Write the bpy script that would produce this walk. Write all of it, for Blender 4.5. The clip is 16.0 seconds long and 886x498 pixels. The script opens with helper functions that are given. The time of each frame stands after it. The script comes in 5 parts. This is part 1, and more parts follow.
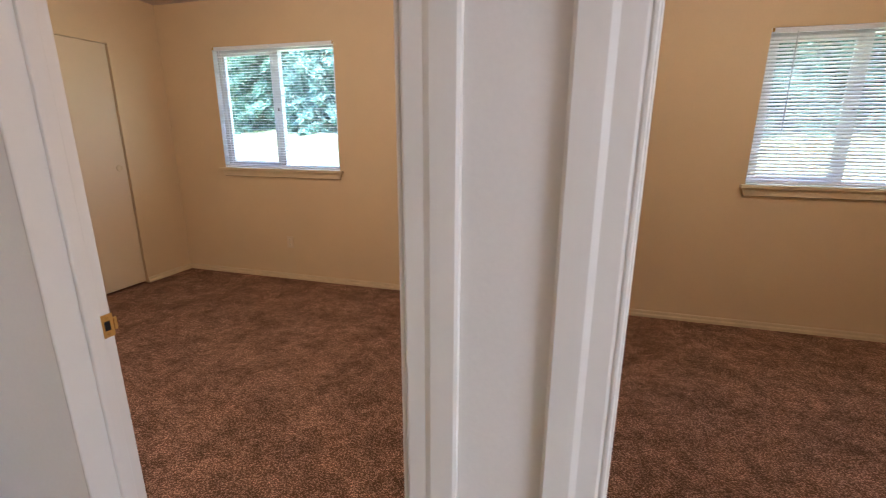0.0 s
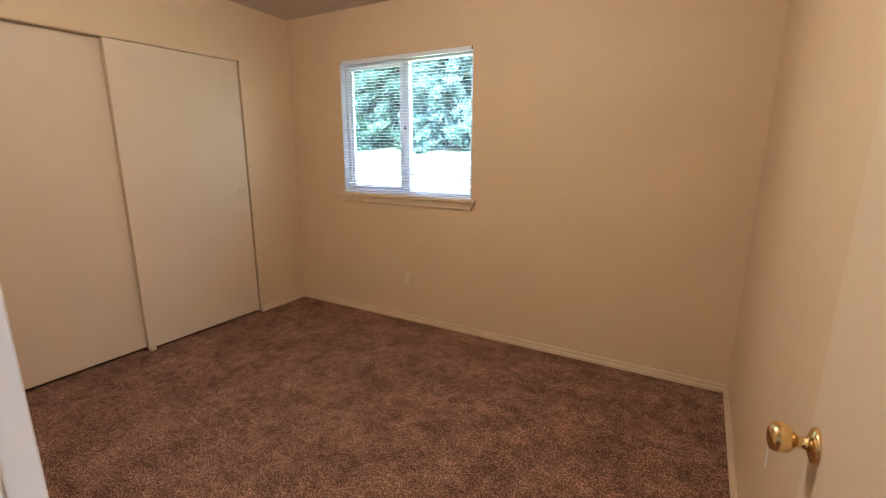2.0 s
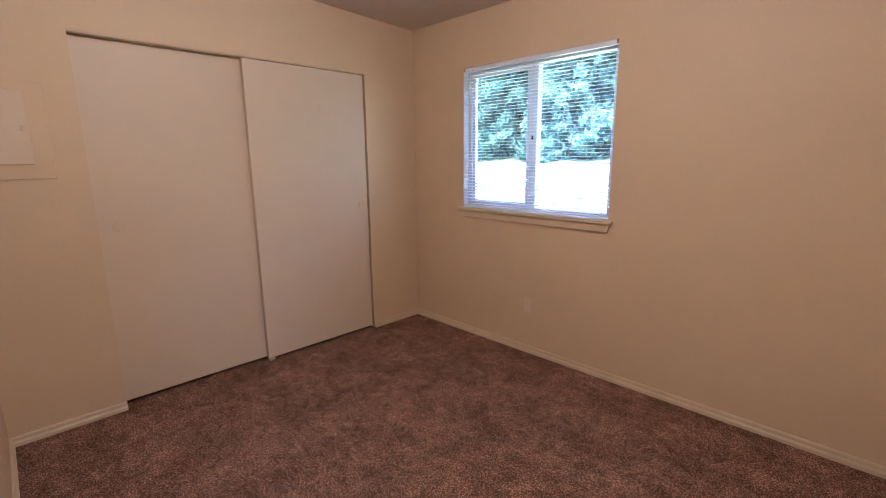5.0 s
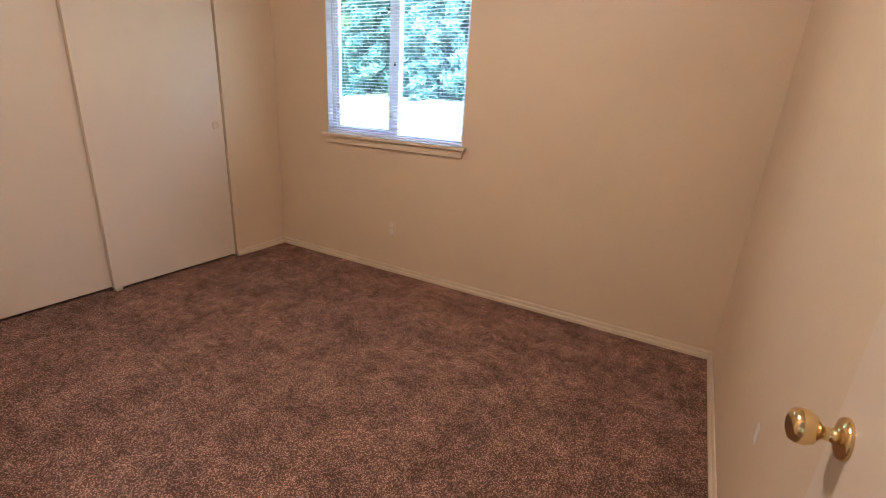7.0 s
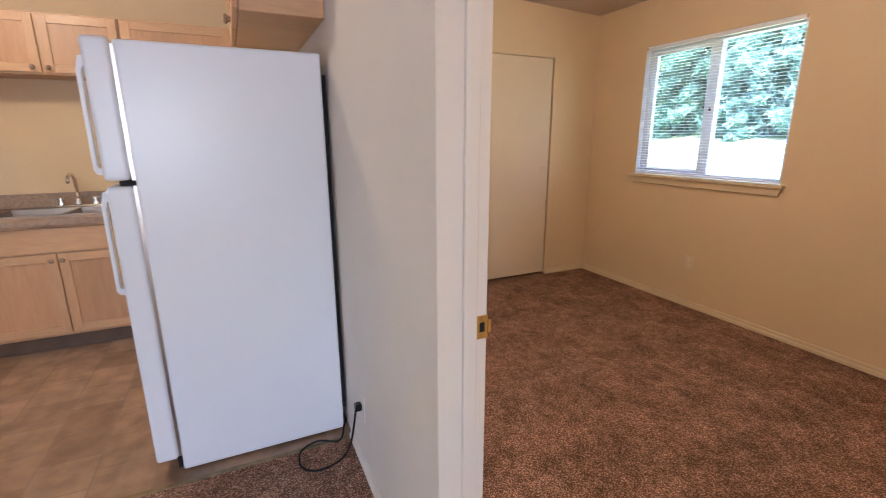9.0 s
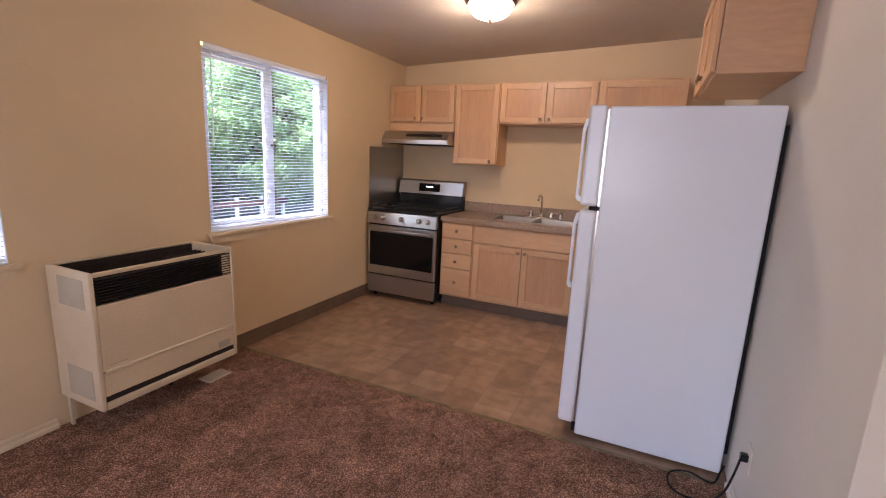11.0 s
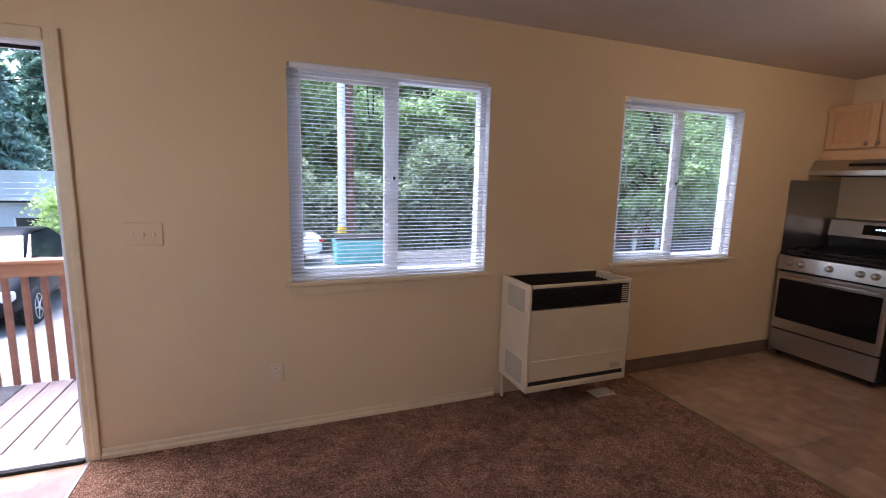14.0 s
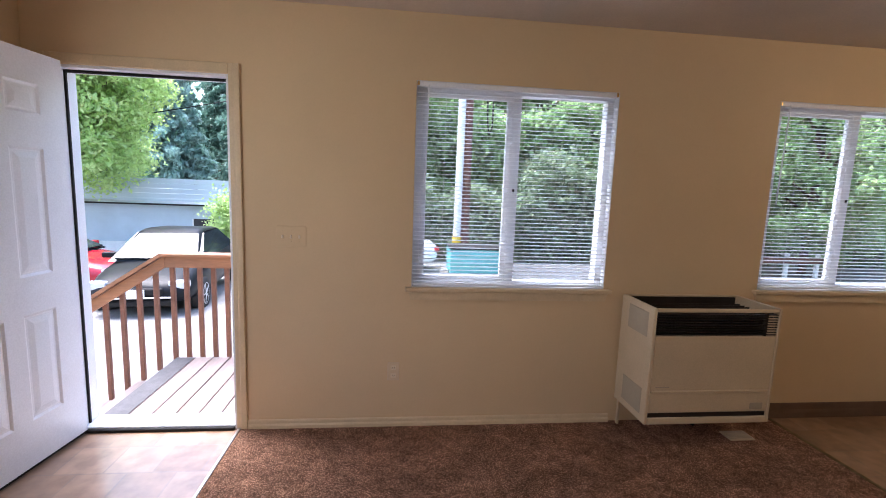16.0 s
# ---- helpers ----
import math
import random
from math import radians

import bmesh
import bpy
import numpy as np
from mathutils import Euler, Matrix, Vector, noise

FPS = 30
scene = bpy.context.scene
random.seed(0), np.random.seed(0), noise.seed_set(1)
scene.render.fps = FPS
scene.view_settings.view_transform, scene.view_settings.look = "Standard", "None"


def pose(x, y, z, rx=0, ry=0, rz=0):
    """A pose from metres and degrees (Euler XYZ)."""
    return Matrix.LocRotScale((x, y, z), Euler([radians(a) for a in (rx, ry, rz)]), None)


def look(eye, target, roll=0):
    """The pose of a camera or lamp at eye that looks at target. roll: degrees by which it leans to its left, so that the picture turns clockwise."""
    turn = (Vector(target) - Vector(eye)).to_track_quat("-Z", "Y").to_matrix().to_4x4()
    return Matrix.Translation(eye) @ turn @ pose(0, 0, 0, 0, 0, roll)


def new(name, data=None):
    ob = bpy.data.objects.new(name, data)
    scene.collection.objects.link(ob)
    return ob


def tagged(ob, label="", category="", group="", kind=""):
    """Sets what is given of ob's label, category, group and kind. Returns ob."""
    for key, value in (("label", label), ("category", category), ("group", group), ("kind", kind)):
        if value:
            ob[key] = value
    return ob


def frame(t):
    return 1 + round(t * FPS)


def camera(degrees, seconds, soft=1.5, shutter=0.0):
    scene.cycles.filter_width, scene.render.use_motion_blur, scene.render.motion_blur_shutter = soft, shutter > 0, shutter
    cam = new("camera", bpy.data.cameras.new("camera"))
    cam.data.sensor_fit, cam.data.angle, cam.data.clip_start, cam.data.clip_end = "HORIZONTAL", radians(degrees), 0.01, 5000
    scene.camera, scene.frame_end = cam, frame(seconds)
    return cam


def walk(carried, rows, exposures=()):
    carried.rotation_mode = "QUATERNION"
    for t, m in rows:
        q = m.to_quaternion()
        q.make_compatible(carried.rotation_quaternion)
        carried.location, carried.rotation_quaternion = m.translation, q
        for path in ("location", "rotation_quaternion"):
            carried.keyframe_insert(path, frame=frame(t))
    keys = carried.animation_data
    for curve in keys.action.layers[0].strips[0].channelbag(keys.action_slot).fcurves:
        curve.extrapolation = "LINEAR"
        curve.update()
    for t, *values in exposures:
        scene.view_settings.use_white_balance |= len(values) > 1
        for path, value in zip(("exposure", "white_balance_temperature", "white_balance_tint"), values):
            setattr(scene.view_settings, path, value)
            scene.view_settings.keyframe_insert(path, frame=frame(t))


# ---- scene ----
cam = camera(89.7, 16.0, soft=1.0, shutter=0.12)
PATH = [
    (0, (0.216, 0.199, 1.379), (-0.327, 2.054, 0.867), 0.2),
    (0.5, (0.043, 0.245, 1.398), (-0.703, 2.03, 0.891), -1.0),
    (1, (-0.095, 0.399, 1.39), (-0.838, 2.188, 0.894), 0.0),
    (1.5, (-0.191, 0.632, 1.402), (-1.046, 2.379, 0.936), -0.0),
    (2, (-0.306, 0.801, 1.411), (-1.279, 2.491, 0.967), 0.2),
    (2.5, (-0.389, 0.927, 1.384), (-1.384, 2.609, 0.958), 0.4),
    (3, (-0.478, 1.017, 1.429), (-1.588, 2.624, 1.0), -0.1),
    (3.5, (-0.541, 1.12, 1.424), (-1.967, 2.477, 1.07), -1.4),
    (6, (-0.531, 1.026, 1.425), (-1.759, 2.515, 0.901), 3.5),
    (6.5, (-0.439, 1.015, 1.385), (-1.424, 2.64, 0.762), 3.9),
    (7, (-0.354, 0.949, 1.347), (-1.255, 2.616, 0.708), 3.4),
    (7.5, (-0.269, 0.789, 1.372), (-1.286, 2.396, 0.751), 2.4),
    (8, (-0.19, 0.709, 1.371), (-1.5, 2.103, 0.788), 0.4),
    (8.5, (-0.115, 0.582, 1.353), (-1.65, 1.756, 0.836), -0.1),
    (9, (0.006, 0.43, 1.354), (-1.754, 1.246, 0.87), -0.2),
    (9.5, (0.078, 0.366, 1.373), (-1.833, 0.724, 0.904), -1.3),
    (10, (0.165, 0.387, 1.378), (-1.772, 0.173, 0.929), 0.6),
    (12.5, (0.605, 0.153, 1.429), (-0.888, -1.134, 1.087), 0.8),
    (13, (0.644, 0.184, 1.428), (-0.57, -1.372, 1.104), -0.2),
    (13.5, (0.64, 0.256, 1.422), (-0.317, -1.473, 1.116), 0.9),
    (14, (0.647, 0.308, 1.428), (-0.053, -1.541, 1.126), 1.3),
    (14.5, (0.666, 0.327, 1.44), (0.237, -1.603, 1.134), 0.4),
    (15, (0.686, 0.331, 1.427), (0.395, -1.627, 1.143), 0.7),
    (15.5, (0.704, 0.33, 1.43), (0.499, -1.64, 1.154), 1.4),
    (16, (0.676, 0.327, 1.43), (0.46, -1.643, 1.165), 2.1),
]
EXPO = [(0.0, 3.2, 5250, 15), (1.0, 3.15, 5300, 15), (1.5, 3.22, 5250, 14), (2.0, 3.38, 5100, 14), (2.5, 3.42, 4920, 14), (3.5, 3.4, 4700, 19), (6.0, 3.2, 4750, 23), (6.6, 3.45, 4780, 20), (7.0, 3.53, 4760, 18), (8.5, 3.47, 5200, 16), (10.0, 3.32, 5380, 20), (12.5, 2.97, 5800, 30), (13.5, 2.78, 5700, 30), (14.0, 2.3, 5500, 22), (14.5, 2.38, 5600, 18), (15.0, 2.42, 5750, 17), (16.0, 2.38, 5750, 18)]
walk(cam, [(t, look(eye, target, roll)) for t, eye, target, roll in PATH], EXPO)

# ---------------------------------------------------------------- world and light
world = bpy.data.worlds.new("world")
scene.world = world
world.use_nodes = True
wn = world.node_tree
sky = wn.nodes.new("ShaderNodeTexSky")
sky.sky_type = "NISHITA"
sky.sun_disc = False
sky.sun_elevation, sky.sun_rotation = radians(69), radians(120)
sky.air_density, sky.dust_density, sky.ozone_density = 1.4, 4.0, 1.0
wn.links.new(sky.outputs[0], wn.nodes["Background"].inputs[0])
wn.nodes["Background"].inputs[1].default_value = 0.15

sun_data = bpy.data.lights.new("sun", "SUN")
sun_data.energy, sun_data.angle, sun_data.color = 2.3, radians(35), (1.0, 0.97, 0.93)
sun = new("sun", sun_data)
sun.matrix_world = look((0, 0, 30), (-4.5, 2.5, 16.0))

# Both bedroom bulbs are unseen, added for the warm overhead light there.
for name, place, watts, tone in (("kitchen_bulb", (-2.62, -0.76, 2.365), 1.25, (1.0, 0.72, 0.42)), ("bedroom_unseen_bulb", (-1.48, 1.72, 2.43), 3.6, (1.0, 0.85, 0.66)), ("second_bedroom_unseen_bulb", (1.3, 2.25, 2.44), 1.1, (1.0, 0.85, 0.66))):
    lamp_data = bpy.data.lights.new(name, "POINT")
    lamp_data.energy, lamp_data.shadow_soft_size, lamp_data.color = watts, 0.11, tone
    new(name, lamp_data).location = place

# Stands in for sky through the unseen east window, inferred from hall daylight.
sky_data = bpy.data.lights.new("east_window_sky", "AREA")
sky_data.shape, sky_data.size, sky_data.size_y = "RECTANGLE", 1.1, 1.1
sky_data.energy, sky_data.color = 4.6, (0.94, 0.94, 0.92)
sky_lamp = new("east_window_sky", sky_data)
sky_lamp.matrix_world = look((2.675, -0.45, 1.45), (0.0, -0.45, 0.35))

# ---------------------------------------------------------------- materials
def material(name, colour, rough=0.6, metal=0.0, mottle=0.12, scale=6.0, fine=0.05, fine_scale=120.0,
             bump=0.05, bump_scale=200.0, second=None, spec=0.5, coat=0.0, stretch=(1, 1, 1), per_piece=0.0, dist=0.002, rv=0.08):
    m = bpy.data.materials.new(name)
    m.use_nodes = True
    nt = m.node_tree
    b = nt.nodes["Principled BSDF"]
    tc = nt.nodes.new("ShaderNodeTexCoord")
    mp = nt.nodes.new("ShaderNodeMapping")
    mp.inputs["Scale"].default_value = stretch
    nt.links.new(tc.outputs["Object"], mp.inputs[0])

    def tex(sc, detail, rough_):
        n = nt.nodes.new("ShaderNodeTexNoise")
        n.inputs["Scale"].default_value, n.inputs["Detail"].default_value, n.inputs["Roughness"].default_value = sc, detail, rough_
        nt.links.new(mp.outputs[0], n.inputs["Vector"])
        return n

    big, small, grain = tex(scale, 4, 0.6), tex(fine_scale, 2, 0.6), tex(bump_scale, 3, 0.6)
    c2 = second or tuple(c * (1 - 2.2 * mottle) for c in colour)
    ramp = nt.nodes.new("ShaderNodeMapRange")
    ramp.inputs[1].default_value, ramp.inputs[2].default_value = 0.34, 0.66
    nt.links.new(big.outputs["Fac"], ramp.inputs[0])
    mix = nt.nodes.new("ShaderNodeMix")
    mix.data_type = "RGBA"
    mix.inputs["A"].default_value, mix.inputs["B"].default_value = (*colour, 1), (*c2, 1)
    nt.links.new(ramp.outputs[0], mix.inputs["Factor"])
    mul = nt.nodes.new("ShaderNodeMapRange")
    mul.inputs[1].default_value, mul.inputs[2].default_value = 0.3, 0.7
    mul.inputs[3].default_value, mul.inputs[4].default_value = 1 - fine, 1 + fine
    nt.links.new(small.outputs["Fac"], mul.inputs[0])
    val = nt.nodes.new("ShaderNodeHueSaturation")
    nt.links.new(mix.outputs["Result"], val.inputs["Color"])
    if per_piece:
        info = nt.nodes.new("ShaderNodeObjectInfo")
        pr = nt.nodes.new("ShaderNodeMapRange")
        pr.inputs[3].default_value, pr.inputs[4].default_value = 1 - per_piece, 1 + per_piece
        nt.links.new(info.outputs["Random"], pr.inputs[0])
        mm = nt.nodes.new("ShaderNodeMath")
        mm.operation = "MULTIPLY"
        nt.links.new(pr.outputs[0], mm.inputs[0])
        nt.links.new(mul.outputs[0], mm.inputs[1])
        nt.links.new(mm.outputs[0], val.inputs["Value"])
    else:
        nt.links.new(mul.outputs[0], val.inputs["Value"])
    nt.links.new(val.outputs[0], b.inputs["Base Color"])
    rr = nt.nodes.new("ShaderNodeMapRange")
    rr.inputs[3].default_value, rr.inputs[4].default_value = max(0.02, rough - rv), min(1, rough + rv)
    nt.links.new(big.outputs["Fac"], rr.inputs[0])
    nt.links.new(rr.outputs[0], b.inputs["Roughness"])
    b.inputs["Metallic"].default_value = metal
    b.inputs["Specular IOR Level"].default_value = spec
    b.inputs["Coat Weight"].default_value = coat
    if bump:
        bp = nt.nodes.new("ShaderNodeBump")
        bp.inputs["Strength"].default_value, bp.inputs["Distance"].default_value = bump, dist
        nt.links.new(grain.outputs["Fac"], bp.inputs["Height"])
        nt.links.new(bp.outputs[0], b.inputs["Normal"])
    return m


def glass(name, tint=(1, 1, 1)):
    m = bpy.data.materials.new(name)
    m.use_nodes = True
    nt = m.node_tree
    nt.nodes.remove(nt.nodes["Principled BSDF"])
    out = nt.nodes["Material Output"]
    tr, gl, mix = (nt.nodes.new(k) for k in ("ShaderNodeBsdfTransparent", "ShaderNodeBsdfGlossy", "ShaderNodeMixShader"))
    tr.inputs[0].default_value = (*tint, 1)
    gl.inputs["Roughness"].default_value = 0.01
    mix.inputs[0].default_value = 0.035
    nt.links.new(tr.outputs[0], mix.inputs[1])
    nt.links.new(gl.outputs[0], mix.inputs[2])
    nt.links.new(mix.outputs[0], out.inputs[0])
    return m


def glow(name, colour, strength):
    m = bpy.data.materials.new(name)
    m.use_nodes = True
    b = m.node_tree.nodes["Principled BSDF"]
    b.inputs["Base Color"].default_value = (0.8, 0.78, 0.72, 1)
    b.inputs["Emission Color"].default_value = (*colour, 1)
    b.inputs["Emission Strength"].default_value = strength
    return m


def carpet(name, a, b_, c):
    m = bpy.data.materials.new(name)
    m.use_nodes = True
    nt = m.node_tree
    bs = nt.nodes["Principled BSDF"]
    tc = nt.nodes.new("ShaderNodeTexCoord")

    def tex(kind, sc, detail=2.0):
        n = nt.nodes.new(kind)
        n.inputs["Scale"].default_value = sc
        if "Detail" in n.inputs:
            n.inputs["Detail"].default_value = detail
        nt.links.new(tc.outputs["Object"], n.inputs["Vector"])
        return n

    def rng(src, lo, hi, o0, o1):
        n = nt.nodes.new("ShaderNodeMapRange")
        for i, v in enumerate((lo, hi, o0, o1)):
            n.inputs[i + 1].default_value = v
        nt.links.new(src, n.inputs[0])
        return n.outputs[0]

    def mixc(f, x, y):
        n = nt.nodes.new("ShaderNodeMix")
        n.data_type = "RGBA"
        nt.links.new(f, n.inputs["Factor"])
        for sock, v in (("A", x), ("B", y)):
            if isinstance(v, tuple):
                n.inputs[sock].default_value = (*v, 1)
            else:
                nt.links.new(v, n.inputs[sock])
        return n.outputs["Result"]

    tread = tex("ShaderNodeTexNoise", 4.5, 5)
    swirl = tex("ShaderNodeTexNoise", 16, 4)
    tuft = tex("ShaderNodeTexNoise", 95, 5)
    yarn = tex("ShaderNodeTexVoronoi", 160)
    base = mixc(rng(tuft.outputs["Fac"], 0.36, 0.64, 0, 1), a, b_)
    # Gaps between tufts are darkened by colour, for the shade between yarns.
    base = mixc(rng(yarn.outputs["Distance"], 0.62, 0.95, 0, 1), base, c)
    hsv = nt.nodes.new("ShaderNodeHueSaturation")
    nt.links.new(base, hsv.inputs["Color"])
    mm = nt.nodes.new("ShaderNodeMath")
    mm.operation = "MULTIPLY"
    nt.links.new(rng(tread.outputs["Fac"], 0.36, 0.64, 0.80, 1.2), mm.inputs[0])
    nt.links.new(rng(swirl.outputs["Fac"], 0.36, 0.64, 0.80, 1.2), mm.inputs[1])
    nt.links.new(mm.outputs[0], hsv.inputs["Value"])
    nt.links.new(hsv.outputs[0], bs.inputs["Base Color"])
    bs.inputs["Roughness"].default_value = 0.95
    bs.inputs["Specular IOR Level"].default_value = 0.1
    hs = nt.nodes.new("ShaderNodeMath")
    hs.operation = "ADD"
    nt.links.new(yarn.outputs["Distance"], hs.inputs[0])
    nt.links.new(rng(tuft.outputs["Fac"], 0.3, 0.7, 0, 1.2), hs.inputs[1])
    bp = nt.nodes.new("ShaderNodeBump")
    bp.inputs["Strength"].default_value, bp.inputs["Distance"].default_value = 0.8, 0.007
    nt.links.new(hs.outputs[0], bp.inputs["Height"])
    nt.links.new(bp.outputs[0], bs.inputs["Normal"])
    return m


def vinyl(name):
    """Sheet vinyl printed with mottled stone squares."""
    m = bpy.data.materials.new(name)
    m.use_nodes = True
    nt = m.node_tree
    bs = nt.nodes["Principled BSDF"]
    tc = nt.nodes.new("ShaderNodeTexCoord")
    mp = nt.nodes.new("ShaderNodeMapping")
    mp.inputs["Rotation"].default_value = (0, 0, 0)
    nt.links.new(tc.outputs["Object"], mp.inputs[0])
    br = nt.nodes.new("ShaderNodeTexBrick")
    br.offset, br.squash = 0.5, 1.0
    br.inputs["Scale"].default_value = 1.0
    br.inputs["Brick Width"].default_value, br.inputs["Row Height"].default_value = 0.23, 0.23
    br.inputs["Mortar Size"].default_value, br.inputs["Mortar Smooth"].default_value = 0.008, 0.9
    br.inputs["Color1"].default_value, br.inputs["Color2"].default_value = (0.25, 0.145, 0.08, 1), (0.38, 0.235, 0.14, 1)
    br.inputs["Mortar"].default_value = (0.27, 0.175, 0.11, 1)
    nz = nt.nodes.new("ShaderNodeTexNoise")
    nz.inputs["Scale"].default_value, nz.inputs["Detail"].default_value = 9, 6
    nt.links.new(mp.outputs[0], br.inputs["Vector"])
    nt.links.new(mp.outputs[0], nz.inputs["Vector"])
    rg = nt.nodes.new("ShaderNodeMapRange")
    for i, v in enumerate((0.34, 0.66, 0.76, 1.22)):
        rg.inputs[i + 1].default_value = v
    nt.links.new(nz.outputs["Fac"], rg.inputs[0])
    hs = nt.nodes.new("ShaderNodeHueSaturation")
    nt.links.new(br.outputs["Color"], hs.inputs["Color"])
    nt.links.new(rg.outputs[0], hs.inputs["Value"])
    nt.links.new(hs.outputs[0], bs.inputs["Base Color"])
    bs.inputs["Roughness"].default_value = 0.3
    bs.inputs["Coat Weight"].default_value = 0.7
    bs.inputs["Coat Roughness"].default_value = 0.2
    bp = nt.nodes.new("ShaderNodeBump")
    bp.inputs["Strength"].default_value, bp.inputs["Distance"].default_value = 0.15, 0.002
    nt.links.new(nz.outputs["Fac"], bp.inputs["Height"])
    nt.links.new(bp.outputs[0], bs.inputs["Normal"])
    return m


M_WALL = material("wall_paint", (0.65, 0.483, 0.285), 0.62, mottle=0.02, scale=2.0, fine=0.015, bump=0.16, bump_scale=70, dist=0.003)
M_WALLW = material("hall_wall_paint", (0.74, 0.68, 0.6), 0.55, mottle=0.02, scale=2.0, fine=0.015, bump=0.14, bump_scale=70, dist=0.003)
M_CEIL = material("ceiling_paint", (0.62, 0.53, 0.43), 0.85, mottle=0.03, scale=3, bump=0.35, bump_scale=160, dist=0.004)
M_TRIM = material("trim_paint", (0.73, 0.67, 0.58), 0.5, mottle=0.02, scale=3, fine=0.008, bump=0.01, bump_scale=60)
M_BASE = material("baseboard_paint", (0.66, 0.515, 0.32), 0.45, mottle=0.05, scale=9, bump=0.05)
M_DOOR = material("cream_door_paint", (0.66, 0.52, 0.35), 0.5, mottle=0.02, scale=2, fine=0.01, bump=0.015, bump_scale=90)
M_WDOOR = material("white_door_paint", (0.78, 0.79, 0.82), 0.35, mottle=0.02, scale=3, bump=0.03)
M_VINYLF = material("white_window_vinyl", (0.70, 0.71, 0.74), 0.35, mottle=0.02, scale=6, bump=0.0)
M_BLIND = material("blind_slat_white", (0.80, 0.81, 0.84), 0.4, mottle=0.02, scale=4, bump=0.0)
M_GLASS = glass("window_glass", (0.96, 0.98, 0.97))
M_CARPET = carpet("brown_carpet", (0.76, 0.44, 0.288), (0.43, 0.24, 0.153), (0.165, 0.085, 0.053))
M_VINYL = vinyl("stone_print_vinyl")
M_BRASS = material("polished_brass", (0.83, 0.62, 0.27), 0.18, 1.0, mottle=0.05, scale=30, bump=0.02)
M_DULLBRASS = material("worn_brass_bar", (0.30, 0.22, 0.12), 0.5, 0.8, mottle=0.2, scale=12, bump=0.05)
M_DARKGAP = material("dark_metal", (0.022, 0.02, 0.019), 0.7, 0.0, mottle=0.1, bump=0.0, spec=0.15)
M_BLACK = material("black_enamel", (0.012, 0.012, 0.013), 0.18, mottle=0.1, bump=0.02)
M_BLKGLASS = material("black_oven_glass", (0.006, 0.006, 0.007), 0.08, mottle=0.05, bump=0.0, spec=0.25)
M_STEEL = material("brushed_stainless", (0.49, 0.46, 0.42), 0.3, 1.0, mottle=0.04, scale=3, fine=0.05, fine_scale=300, bump=0.06, bump_scale=300, stretch=(1, 0.03, 1))
M_STEELX = material("brushed_stainless_panel", (0.52, 0.50, 0.47), 0.33, 1.0, mottle=0.05, scale=3, fine=0.06, fine_scale=300, bump=0.05, bump_scale=300, stretch=(0.05, 1, 1))
M_CHROME = material("chrome", (0.75, 0.74, 0.72), 0.1, 1.0, mottle=0.02, bump=0.0)
M_NICKEL = material("brushed_nickel", (0.40, 0.29, 0.20), 0.3, 1.0, mottle=0.04, bump=0.02)
M_MAPLE = material("maple_frame", (0.60, 0.355, 0.178), 0.4, mottle=0.07, scale=3.5, fine=0.06, fine_scale=60, bump=0.04, bump_scale=90, stretch=(1, 1, 0.18), per_piece=0.04)
M_MAPLEP = material("maple_panel", (0.54, 0.30, 0.143), 0.42, mottle=0.09, scale=3.0, fine=0.07, fine_scale=60, bump=0.04, bump_scale=90, stretch=(1, 1, 0.12), per_piece=0.05)
M_MAPLEH = material("maple_rail", (0.61, 0.365, 0.185), 0.4, mottle=0.07, scale=3.5, fine=0.06, fine_scale=60, bump=0.04, bump_scale=90, stretch=(1, 0.18, 1), per_piece=0.04)
M_COUNTER = material("laminate_counter", (0.36, 0.245, 0.165), 0.35, mottle=0.14, scale=40, fine=0.14, fine_scale=300, bump=0.02)
M_COVE = material("brown_cove_base", (0.15, 0.095, 0.06), 0.5, mottle=0.1, scale=8, bump=0.03)
M_FRIDGE = material("white_fridge_enamel", (0.78, 0.80, 0.84), 0.3, mottle=0.004, scale=1.5, fine=0.006, bump=0.10, bump_scale=260, dist=0.0015, rv=0.01)
M_HEATER = material("almond_enamel", (0.58, 0.455, 0.29), 0.38, mottle=0.03, scale=5, bump=0.02)
M_HEATSIDE = material("tan_perforated_metal", (0.42, 0.35, 0.25), 0.55, mottle=0.05, bump=0.2, bump_scale=500)
M_HEATDARK = material("dark_grille", (0.035, 0.025, 0.02), 0.5, 0.3, mottle=0.15, bump=0.02)
M_PLASTIC = material("ivory_plastic", (0.72, 0.60, 0.44), 0.35, mottle=0.02, bump=0.0)
M_BRONZE = material("oiled_bronze", (0.12, 0.07, 0.04), 0.35, 0.8, mottle=0.1, bump=0.02)
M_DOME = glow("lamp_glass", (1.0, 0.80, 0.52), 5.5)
M_LCD = glow("range_clock", (0.7, 0.95, 1.0), 0.7)
M_SINK = material("dull_sink_steel", (0.40, 0.35, 0.30), 0.36, 1.0, mottle=0.06, scale=8, fine=0.05, fine_scale=200, bump=0.03)
# Darker than the rails: shadow side of balusters, posts and risers coloured in.
M_CEDARSHADE = material("stained_cedar_shaded", (0.23, 0.095, 0.055), 0.6, mottle=0.16, scale=6, fine=0.12, fine_scale=60, bump=0.15, bump_scale=60, per_piece=0.12)
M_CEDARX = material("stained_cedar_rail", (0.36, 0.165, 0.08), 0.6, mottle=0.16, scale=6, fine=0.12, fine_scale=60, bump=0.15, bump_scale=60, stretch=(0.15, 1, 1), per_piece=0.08)
